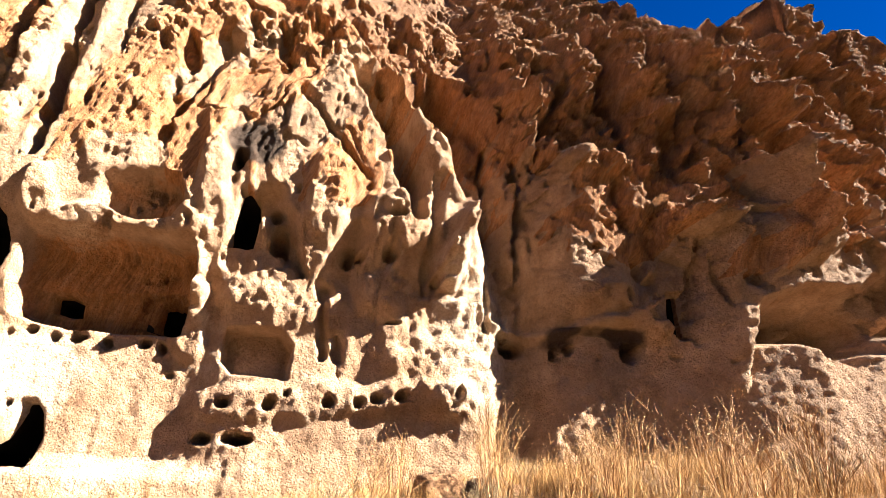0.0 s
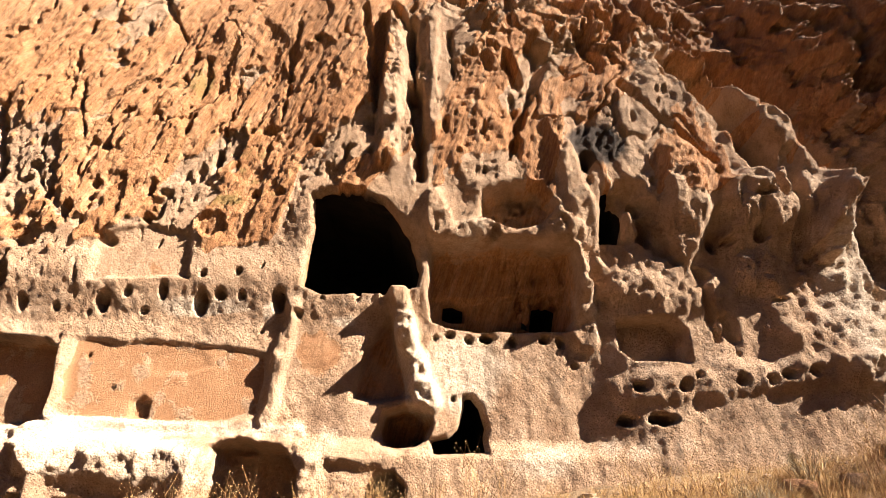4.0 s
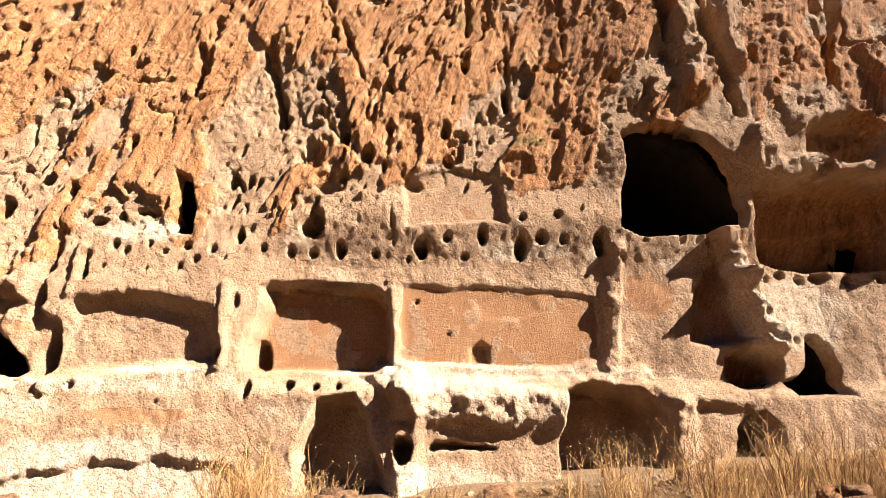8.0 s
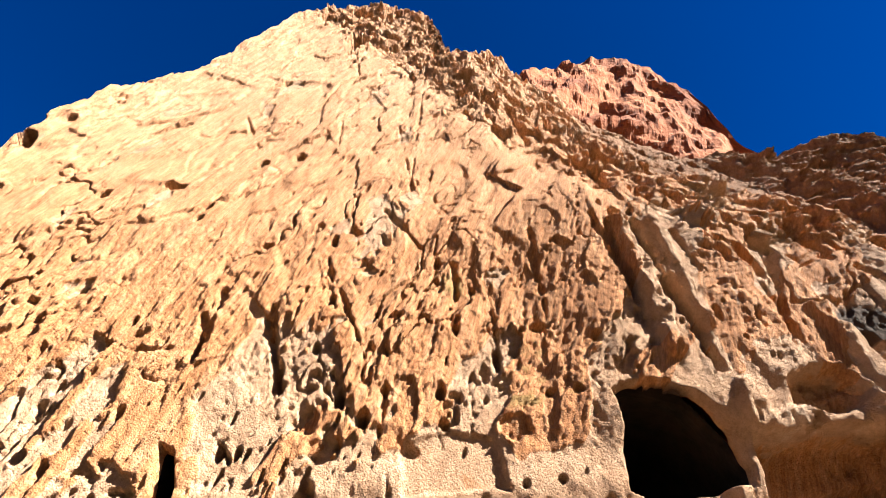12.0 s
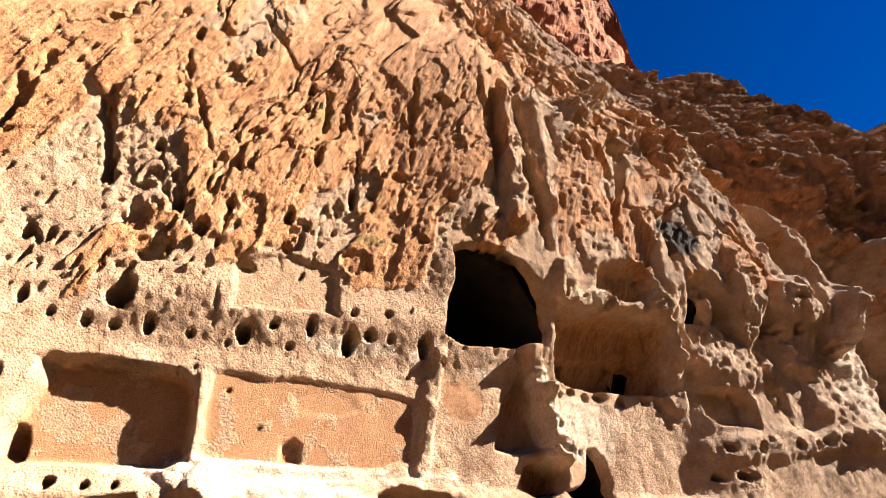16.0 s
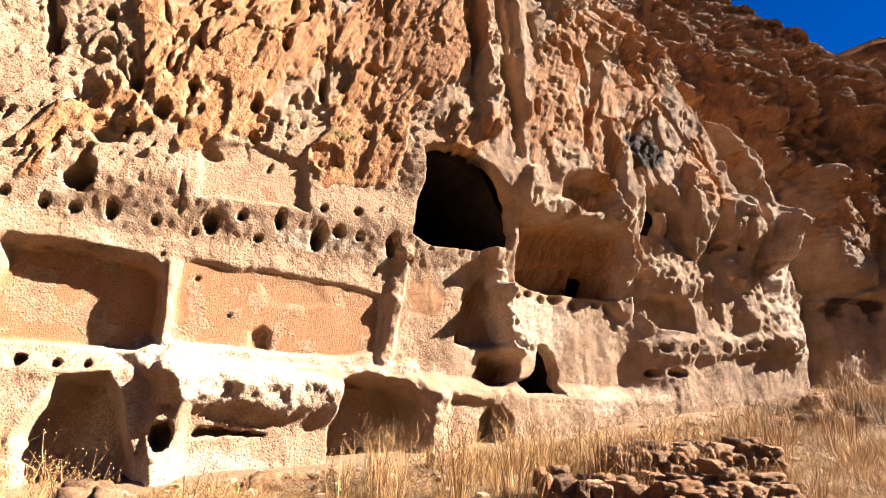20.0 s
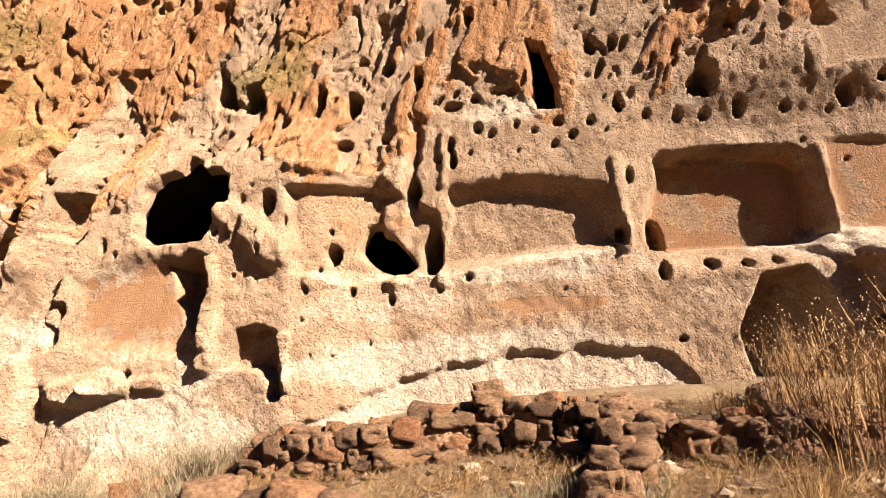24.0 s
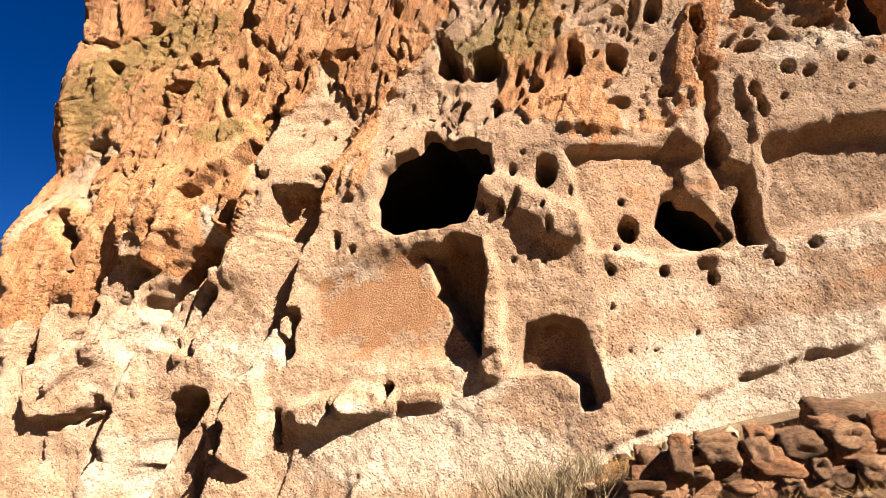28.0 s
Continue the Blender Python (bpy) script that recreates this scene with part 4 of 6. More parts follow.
socket(2.63, 10.38, 0.130, 0.117, 0.31)
socket(2.71, 7.18, 0.095, 0.105, 0.23)
socket(2.40, 4.65, 0.059, 0.055, 0.20)
socket(1.98, 4.22, 0.059, 0.063, 0.20)
socket(2.12, 4.44, 0.049, 0.047, 0.20)
socket(1.65, 5.12, 0.054, 0.069, 0.20)
socket(4.38, 3.77, 0.078, 0.093, 0.20)
socket(4.53, 3.76, 0.088, 0.110, 0.21)
socket(4.13, 2.77, 0.055, 0.051, 0.20)
socket(5.56, 2.82, 0.051, 0.049, 0.20)
socket(1.88, 2.95, 0.111, 0.103, 0.27)
socket(1.70, 3.01, 0.083, 0.074, 0.20)
socket(2.46, 2.89, 0.089, 0.071, 0.21)
socket(2.83, 10.49, 0.198, 0.119, 0.47)
socket(2.37, 5.53, 0.105, 0.117, 0.25)
socket(2.83, 7.12, 0.143, 0.076, 0.34)
socket(4.38, 7.69, 0.114, 0.071, 0.27)
socket(4.58, 7.11, 0.122, 0.078, 0.29)
socket(5.70, 6.56, 0.124, 0.139, 0.30)
socket(6.78, 6.96, 0.165, 0.099, 0.40)
socket(7.01, 6.47, 0.122, 0.130, 0.29)
socket(4.27, 4.78, 0.102, 0.098, 0.25)
socket(6.15, 6.07, 0.175, 0.100, 0.42)
socket(2.15, 8.15, 0.158, 0.168, 0.38)
socket(1.38, 8.90, 0.145, 0.163, 0.35)
socket(0.97, 9.83, 0.189, 0.226, 0.45)
socket(1.92, 7.06, 0.084, 0.096, 0.20)
socket(3.42, 7.78, 0.127, 0.162, 0.30)


def pits_in(n, x0, x1, z0, z1, small, large, seed, cluster, lean=0.3, keep=None):
    """Weathered pits, gathered in clusters and leaning with the flow of the rock."""
    rng = np.random.RandomState(seed)
    px, pz = rng.uniform(x0, x1, n), rng.uniform(z0, z1, n)
    group = fbm(px * 0.9, pz * 0.9, cluster, 3)
    size = small + (large - small) * rng.rand(n) ** 3.5
    tall, away = rng.uniform(1.0, 3.2, n), rng.uniform(-0.1, 0.14, n)
    for x, z, g, r, t, a in zip(px, pz, group, size, tall, away):
        if g < a or (keep and not keep(x, z)):
            continue
        s = window_of(x - r * 3 - 0.1, x + r * 3 + 0.1, z - r * t * 2, z + r * t * 2)
        dz = CZ[s] - z
        d = np.hypot((CX[s] - x - lean * dz) / r, dz / (r * t)) + wobble(s, 0.55, 7.0)
        CY[s] += (0.03 + 1.5 * r) * smooth(-d, -1.0, -0.55)


pits_in(620, -13.8, -4.6, 3.1, 7.6, 0.016, 0.055, 301, 302, keep=lambda x, z: z > 3.3 or x < -8.5)
pits_in(350, -4.6, 1.4, 3.0, 7.4, 0.02, 0.06, 303, 304, 0.0)
pits_in(130, -15.5, -3.0, 7.5, 14.0, 0.03, 0.09, 305, 306, 0.35)
pits_in(420, -4.5, 3.5, 6.4, 14.0, 0.05, 0.17, 307, 308, -0.2)
pits_in(260, 1.8, 8.0, 3.0, 8.0, 0.03, 0.10, 309, 310, -0.3)
pits_in(200, -19.5, -13.0, 1.8, 7.0, 0.025, 0.10, 311, 312, 0.5)

# clefts
crack(-16.41, 3.04, -16.66, 2.27, 0.121, 0.42)
crack(-16.87, 2.00, -17.60, 1.47, 0.242, 0.59)
crack(-16.81, 1.49, -17.06, 1.09, 0.086, 0.34)
crack(-17.03, 0.41, -17.57, -0.40, 0.161, 0.59)
crack(-16.68, 0.22, -16.75, -0.32, 0.096, 0.42)
crack(-16.45, 0.19, -16.52, -0.01, 0.077, 0.34)
crack(-15.86, 1.14, -15.88, 0.79, 0.077, 0.2)
crack(-16.00, 0.27, -16.00, 0.03, 0.085, 0.34)
crack(-17.77, 1.89, -17.85, 1.72, 0.107, 0.26)
crack(-18.41, 1.52, -18.72, 1.21, 0.076, 0.1)
crack(-18.22, 0.48, -18.58, 0.33, 0.091, 0.2)
crack(-16.42, 3.15, -16.31, 2.73, 0.069, 0.26)
crack(-15.60, 2.54, -15.65, 1.96, 0.080, 0.2)
crack(-19.16, 2.71, -18.71, 2.02, 0.126, 0.3)
crack(-15.45, 0.40, -15.43, 0.26, 0.035, 0.2)
crack(-14.90, 0.42, -14.93, 0.28, 0.033, 0.2)
crack(-4.02, 7.46, -3.93, 6.15, 0.098, 0.35)
crack(-3.93, 6.15, -3.80, 4.57, 0.120, 0.45)
crack(-4.46, 7.45, -4.47, 5.04, 0.095, 0.22)
crack(-3.44, 7.23, -3.39, 6.18, 0.082, 0.15)
crack(-2.10, 6.82, -2.66, 4.90, 0.112, 0.18)
crack(-2.58, 5.91, -2.51, 4.82, 0.062, 0.1)
crack(-1.05, 6.14, -0.07, 4.82, 0.112, 0.2)
crack(-1.20, 4.39, -0.69, 3.52, 0.173, 0.25)
crack(-0.42, 3.37, -0.33, 2.60, 0.100, 0.2)
crack(0.80, 4.87, 0.70, 3.43, 0.103, 0.15)
crack(-0.20, 2.86, -0.14, 2.35, 0.072, 0.15)
crack(-0.10, 4.08, -0.26, 3.72, 0.106, 0.15)
crack(-5.74, 7.46, -5.77, 5.42, 0.066, 0.1)
crack(-7.03, 6.78, -7.03, 5.39, 0.069, 0.12)
crack(-8.78, 6.34, -8.30, 5.06, 0.058, 0.1)
crack(-7.39, 0.78, -6.52, 0.73, 0.056, 0.2)
crack(-9.76, 5.84, -9.38, 4.69, 0.063, 0.12)
crack(-10.60, 5.82, -10.60, 5.19, 0.070, 0.14)
crack(-10.91, 5.26, -11.70, 5.24, 0.055, 0.08)
crack(-11.33, 5.59, -11.97, 4.90, 0.067, 0.09)
crack(-8.83, 6.16, -8.83, 5.86, 0.063, 0.1)
crack(-8.18, 5.81, -7.98, 4.96, 0.052, 0.1)
crack(-7.09, 5.87, -7.27, 4.60, 0.050, 0.1)
crack(-6.52, 5.85, -6.51, 4.79, 0.051, 0.12)
crack(-12.22, 4.49, -12.41, 3.60, 0.080, 0.1)
crack(-8.01, 4.63, -8.04, 3.83, 0.055, 0.1)
crack(-8.92, 4.83, -8.58, 4.31, 0.051, 0.12)
crack(-10.05, 4.05, -9.77, 3.69, 0.060, 0.12)
crack(-7.96, 3.46, -7.87, 2.84, 0.032, 0.06)
crack(-11.81, 3.08, -11.89, 2.36, 0.089, 0.12)
crack(-8.91, 5.28, -8.90, 5.00, 0.061, 0.1)
crack(-7.25, 17.54, -7.73, 9.09, 0.07, 0.05)
crack(-8.03, 11.92, -7.68, 9.08, 0.05, 0.05)
crack(-9.59, 18.03, -9.11, 14.29, 0.060, 0.06)
crack(-11.70, 12.55, -11.04, 10.93, 0.050, 0.05)
crack(-11.04, 12.10, -9.25, 11.34, 0.032, 0.03)
crack(-13.68, 7.92, -12.08, 7.92, 0.035, 0.04)
crack(-12.19, 9.12, -11.56, 8.94, 0.043, 0.05)
crack(-10.14, 7.34, -9.66, 7.17, 0.039, 0.05)
crack(-9.01, 7.00, -8.78, 5.87, 0.059, 0.1)
crack(-10.47, 6.28, -10.49, 5.36, 0.069, 0.1)
crack(-9.66, 5.92, -9.46, 4.78, 0.063, 0.12)
crack(-9.36, 12.45, -9.27, 10.41, 0.045, 0.05)
crack(-8.17, 8.36, -7.44, 7.13, 0.073, 0.1)
crack(-4.73, 7.61, -4.37, 5.45, 0.070, 0.12)
crack(-5.18, 13.82, -5.01, 11.60, 0.150, 0.2)

# diagonal clefts and slabs of the western end
crack(-16.49, 3.17, -16.95, 2.36, 0.060, 0.32, taper=0.25)
crack(-17.46, 2.29, -17.97, 1.51, 0.063, 0.3, taper=0.25)
crack(-17.03, 1.54, -17.25, 1.11, 0.045, 0.25, taper=0.25)
crack(-17.16, 0.44, -17.70, -0.42, 0.091, 0.4, taper=0.25)
crack(-16.86, 0.21, -16.92, -0.44, 0.044, 0.3, taper=0.25)
crack(-15.60, 2.67, -15.70, 2.05, 0.036, 0.2, taper=0.25)
crack(-15.96, 1.12, -15.91, 0.74, 0.040, 0.22, taper=0.25)
crack(-18.33, 1.82, -18.78, 0.98, 0.045, 0.15, taper=0.25)
crack(-15.13, 3.35, -15.66, 2.50, 0.031, 0.1, taper=0.25)
rib(-16.63, 3.48, -17.23, 2.31, 0.278, 0.1)
rib(-17.23, 2.31, -18.16, 1.05, 0.232, 0.1)
rib(-15.65, 3.13, -16.44, 1.70, 0.251, 0.06)
rib(-17.36, 1.10, -18.08, -0.30, 0.226, 0.12)

# soot with some painted shade, lichen and white patches
stain("soot_shade", -1.55, 5.23, 0.38, 0.33, 0.9)
stain("soot_shade", -1.33, 4.94, 0.26, 0.27, 0.5)
stain("soot_shade", -4.67, 4.25, 0.42, 0.18, 0.9)
stain("soot_shade", -2.60, 3.96, 0.28, 0.08, 0.3)
stain("soot_shade", 2.35, 2.99, 0.19, 0.19, 0.8)
stain("soot_shade", 3.11, 3.03, 0.24, 0.17, 0.9)
stain("soot_shade", 2.76, 3.11, 0.39, 0.06, 0.6)
stain("soot_shade", 3.59, 5.42, 0.11, 0.38, 0.6)
stain("soot_shade", 1.77, 2.95, 0.34, 0.10, 0.6)
# strip under this room's top edge: soot mixed with painted shade
stain("soot_shade", -8.75, 2.52, 0.55, 0.07, 0.55)
stain("soot_shade", -14.11, 2.63, 0.11, 0.07, 0.5)
stain("soot_shade", -12.21, 2.02, 0.21, 0.07, 0.5)
stain("white", -10.84, 3.10, 0.72, 0.19, 0.75)
stain("white", -9.08, 3.02, 0.27, 0.15, 0.55)
stain("white", -6.51, 2.94, 0.43, 0.14, 0.8)
stain("white", -6.10, 2.95, 0.37, 0.08, 0.8)
stain("white", -5.56, 2.89, 0.09, 0.13, 0.8)
stain("white", -4.67, 2.81, 0.18, 0.08, 0.7)
stain("white", -6.94, 1.34, 0.69, 0.11, 0.35)
stain("white", -5.61, 1.55, 1.08, 0.08, 0.35)
stain("white", -10.81, 1.35, 1.14, 0.09, 0.5)
stain("white", -3.67, 2.07, 0.19, 0.31, 0.8)
stain("white", -2.98, 2.18, 0.49, 0.39, 0.35)
stain("white", -7.28, 0.38, 0.67, 0.22, 0.8)
stain("white", -8.19, 0.83, 0.23, 0.40, 0.6)
stain("white", -7.39, 1.52, 1.20, 0.17, 0.7)
stain("white", -3.32, 2.25, 0.43, 0.56, 0.5)
stain("white", -4.52, 3.04, 0.39, 0.13, 0.4)
stain("white", -1.54, 2.87, 0.14, 0.68, 0.3)
stain("white", 1.32, 3.20, 0.52, 1.12, 0.6)
stain("white", -1.61, 1.42, 0.56, 0.12, 0.3)
stain("white", -2.38, 1.25, 0.37, 0.18, 0.4)
stain("white", -14.92, 0.08, 0.86, 0.49, 0.6)
stain("white", -14.31, 0.40, 0.54, 0.13, 0.6)
stain("white", -17.47, 1.35, 0.53, 0.34, 0.25)
stain("white", -18.15, 0.95, 0.79, 0.47, 0.25)
stain("white", -16.91, 2.24, 0.18, 0.37, 0.7)
stain("white", -16.42, 0.83, 0.54, 0.36, 0.35)
stain("white", -13.99, -0.14, 0.52, 0.21, 0.7)
stain("white", -15.23, 1.52, 0.32, 0.15, 0.4)
stain("white", -17.65, -0.12, 0.62, 0.33, 0.4)
stain("white", -10.39, 0.56, 0.77, 0.24, 0.7)
stain("white", -11.68, 0.49, 0.77, 0.24, 0.6)
stain("white", -11.12, 0.48, 0.95, 0.28, 0.8)
stain("white", -12.06, 1.07, 0.81, 0.20, 0.3)
stain("white", -10.28, 1.51, 0.75, 0.06, 0.5)
stain("white", -12.36, 0.50, 0.75, 0.20, 0.5)
stain("lichen", -19.34, 4.36, 0.65, 0.91, 0.55)
stain("lichen", -18.13, 5.14, 1.08, 0.43, 0.5)
stain("lichen", -16.81, 3.39, 0.45, 0.19, 0.6)
stain("lichen", -17.19, 3.98, 0.50, 0.33, 0.3)
stain("lichen", -13.70, 3.83, 0.49, 0.21, 0.5)
stain("lichen", -12.48, 2.92, 0.19, 0.12, 0.4)
stain("lichen", -18.17, 1.24, 0.14, 0.08, 0.4)
stain("lichen", -16.11, 0.22, 0.17, 0.13, 0.4)
stain("lichen", -14.86, 0.28, 0.14, 0.04, 0.3)
stain("lichen", -6.17, 5.13, 0.43, 0.55, 0.45)
stain("lichen", -7.11, 6.28, 0.46, 0.32, 0.4)
stain("lichen", -5.68, 4.55, 0.42, 0.25, 0.4)
stain("lichen", -6.42, 4.30, 0.41, 0.11, 0.45)
stain("lichen", -6.74, 4.90, 0.21, 0.35, 0.4)
stain("lichen", -13.51, 4.09, 0.78, 0.57, 0.4)
stain("lichen", -7.92, 5.51, 0.45, 0.58, 0.2)
stain("lichen", -13.26, 3.17, 0.48, 0.34, 0.3)
stain("lichen", -13.31, 14.19, 0.71, 0.53, 0.4)
stain("lichen", -15.92, 9.59, 1.12, 1.54, 0.35)
stain("lichen", -13.00, 7.43, 0.58, 0.20, 0.35)
stain("lichen", -5.01, 8.92, 1.28, 0.88, 0.3)
stain("lichen", -10.92, 9.92, 0.17, 0.34, 0.4)
stain("lichen", -13.58, 12.96, 0.34, 0.38, 0.3)
stain("lichen", -0.75, 4.99, 0.31, 0.13, 0.3)
stain("lichen", 0.49, 4.42, 0.33, 0.26, 0.35)
stain("lichen", -7.03, 6.44, 0.18, 0.34, 0.35)
stain("lichen", -6.29, 4.34, 0.22, 0.17, 0.4)
stain("plaster", -4.79, 2.56, 0.57, 0.45, 0.4)
stain("plaster", -2.70, 2.49, 0.38, 0.17, 0.3)
stain("plaster", -4.99, 3.77, 0.69, 0.46, 0.15)
stain("plaster", -4.92, 2.39, 0.32, 0.38, 0.35)
stain("plaster", -10.77, 0.97, 1.13, 0.16, 0.5)
stain("plaster", -8.21, 2.21, 0.25, 0.37, 0.2)
stain("plaster", -10.49, 1.05, 0.54, 0.08, 0.55)
stain("plaster", -14.96, 1.17, 0.48, 0.23, 0.4)
stain("plaster", -12.03, 1.99, 0.21, 0.11, 0.5)
stain("white", -15.62, 0.48, 0.47, 0.16, -1.5)
stain("white", -14.71, 0.41, 0.42, 0.15, -1.5)
cave(-0.2, 0.1, (-17.16, 2.63), (-16.44, 3.04), (-16.39, 3.31), (-16.65, 3.54), (-17.75, 3.62), (-17.96, 2.67), (-17.95, 1.97), (-17.52, 1.86), ragged=0.06)
cave(0.14, 0.1, (-16.86, 2.03), (-17.57, 1.47), (-17.69, 1.15), (-16.99, 0.87), (-16.80, 1.49), (-16.77, 1.94), ragged=0.05, white=0.4)
cave(-0.16, 0.08, (-19.12, 0.97), (-18.08, 1.18), (-17.82, 0.71), (-18.21, 0.37), (-18.99, 0.37), ragged=0.06)
cave(-0.15, 0.08, (-16.55, 0.54), (-16.13, 0.71), (-16.03, 0.27), (-16.27, -0.25), (-16.58, -0.01), ragged=0.06)
stain("lichen", -18.69, 4.33, 1.03, 1.06, 0.1)
stain("lichen", -16.81, 3.39, 0.52, 0.22, 0.4)
stain("lichen", -16.29, 0.42, 0.23, 0.20, 0.4)
stain("lichen", -17.77, 4.63, 1.96, 0.78, 0.25)
stain("lichen", -13.51, 3.83, 0.79, 0.46, 0.35)
stain("lichen", -11.65, 3.42, 0.51, 0.34, 0.3)

def cliff_piece(name, label, lo, hi):
    i0, i1 = np.searchsorted(GX, lo), np.searchsorted(GX, hi)
    s = (slice(None), slice(i0, i1 + 1))
    x, y, z = CX[s], CY[s], CZ[s]
    # the rim: last rows run back over the top
    x = np.vstack([x, x[-1], x[-1]])
    y = np.vstack([y, y[-1] + 1.5, y[-1] + 14])
    z = np.vstack([z, z[-1] + 0.25, z[-1] - 1.0])
    rows, cols = x.shape
    open_hole = np.vstack([HOLE[s], HOLE[s][-1:], HOLE[s][-1:]]).ravel()
    mesh = bpy.data.meshes.new(name)
    mesh.vertices.add(rows * cols)
    mesh.vertices.foreach_set("co", np.stack([x, y, z], -1).astype(np.float32).ravel())
    q = np.arange(rows * cols).reshape(rows, cols)
    quads = np.stack([q[:-1, :-1], q[:-1, 1:], q[1:, 1:], q[1:, :-1]], -1).reshape(-1, 4)
    quads = quads[~open_hole[quads].all(1)]
    mesh.loops.add(quads.size)
    mesh.loops.foreach_set("vertex_index", quads.astype(np.int32).ravel())
    mesh.polygons.add(len(quads))
    mesh.polygons.foreach_set("loop_start", np.arange(0, quads.size, 4, dtype=np.int32))
    mesh.update(calc_edges=True)
    mesh.polygons.foreach_set("use_smooth", np.ones(len(quads), bool))
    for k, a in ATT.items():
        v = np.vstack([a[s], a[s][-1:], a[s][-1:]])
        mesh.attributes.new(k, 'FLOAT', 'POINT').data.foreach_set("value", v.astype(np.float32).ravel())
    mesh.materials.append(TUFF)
    return tagged(new(name, mesh), label, "cliff", kind="structure")


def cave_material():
    m, nt, ln, b = material("smoked_shaded_rock", 0.95)
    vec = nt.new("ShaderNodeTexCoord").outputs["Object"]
    # sooty rock taken down to near black, so the hollow's shade is painted in
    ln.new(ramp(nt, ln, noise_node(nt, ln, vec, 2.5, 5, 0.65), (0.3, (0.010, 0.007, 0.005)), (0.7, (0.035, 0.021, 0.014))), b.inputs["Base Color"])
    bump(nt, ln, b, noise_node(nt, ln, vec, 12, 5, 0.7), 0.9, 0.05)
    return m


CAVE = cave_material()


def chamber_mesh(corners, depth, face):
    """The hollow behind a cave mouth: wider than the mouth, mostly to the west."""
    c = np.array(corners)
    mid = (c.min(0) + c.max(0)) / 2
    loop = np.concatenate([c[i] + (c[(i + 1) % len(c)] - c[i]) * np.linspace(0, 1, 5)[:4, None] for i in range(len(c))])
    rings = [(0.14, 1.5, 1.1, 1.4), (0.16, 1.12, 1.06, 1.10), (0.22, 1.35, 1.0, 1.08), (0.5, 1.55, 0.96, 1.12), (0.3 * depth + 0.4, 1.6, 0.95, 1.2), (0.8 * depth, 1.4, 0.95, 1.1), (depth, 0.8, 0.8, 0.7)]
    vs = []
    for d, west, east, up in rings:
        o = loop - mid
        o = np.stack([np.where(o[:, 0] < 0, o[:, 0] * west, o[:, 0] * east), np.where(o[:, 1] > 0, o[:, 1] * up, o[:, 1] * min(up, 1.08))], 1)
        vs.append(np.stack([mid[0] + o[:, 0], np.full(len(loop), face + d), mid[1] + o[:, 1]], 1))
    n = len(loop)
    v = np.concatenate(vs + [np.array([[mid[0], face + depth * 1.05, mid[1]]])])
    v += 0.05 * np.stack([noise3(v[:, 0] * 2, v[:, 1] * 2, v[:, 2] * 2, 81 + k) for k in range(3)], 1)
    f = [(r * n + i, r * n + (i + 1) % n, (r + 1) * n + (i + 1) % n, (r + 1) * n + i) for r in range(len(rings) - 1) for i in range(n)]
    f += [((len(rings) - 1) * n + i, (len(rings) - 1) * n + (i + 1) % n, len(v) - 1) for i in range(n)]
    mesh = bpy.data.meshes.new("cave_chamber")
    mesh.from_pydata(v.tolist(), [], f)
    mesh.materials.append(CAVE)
    tagged(new("cave_chamber", mesh), "smoke-blackened hollow behind a cave mouth, its shade painted near black", "cave", kind="structure")


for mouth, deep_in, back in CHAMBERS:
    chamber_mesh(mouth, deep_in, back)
cliff_piece("cliff_west", "weathered end of the tuff cliff with lichen and diagonal clefts", -34, -14.2)
cliff_piece("cliff_wall", "sunlit tuff cliff wall with carved rooms and beam sockets", -14.2, 1.5)
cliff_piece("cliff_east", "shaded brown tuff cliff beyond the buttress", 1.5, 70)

# ---- the ground ----
FOOT_X = [-34, -20, -16, -14, -12.8, -11, -8, -5, -3, 0, 1.5, 3.5, 6, 14, 70]
FOOT_Z = [-2.6, -1.5, -0.9, -0.45, -0.1, 0.12, 0.3, 0.6, 0.8, 1.25, 1.55, 2.0, 2.4, 2.7, 2.5]
TRACK_X = [-34, -13.4, -11, -7.4, -4, 0, 10, 70]
TRACK_Z = [-1.8, -1.2, -1.12, -0.63, -0.5, -0.28, 0.4, 1.0]
TRACK_Y = [2.4, 1.7, 1.2, 0.2, 0.0, 0.0, 0.5, 2.0]


def ground_z(x, y):
    a, b_, c = np.interp(x, FOOT_X, FOOT_Z), np.interp(x, TRACK_X, TRACK_Z), np.interp(x, TRACK_X, TRACK_Y)
    t = np.clip((y - c - 0.7) / (6.0 - c - 0.7), 0, 1)
    z = b_ + (a - b_) * t + 0.05 * np.maximum(y - 6, 0)
    z = z - 0.10 * np.clip(c - 1.5 - y, 0, 30)
    return z


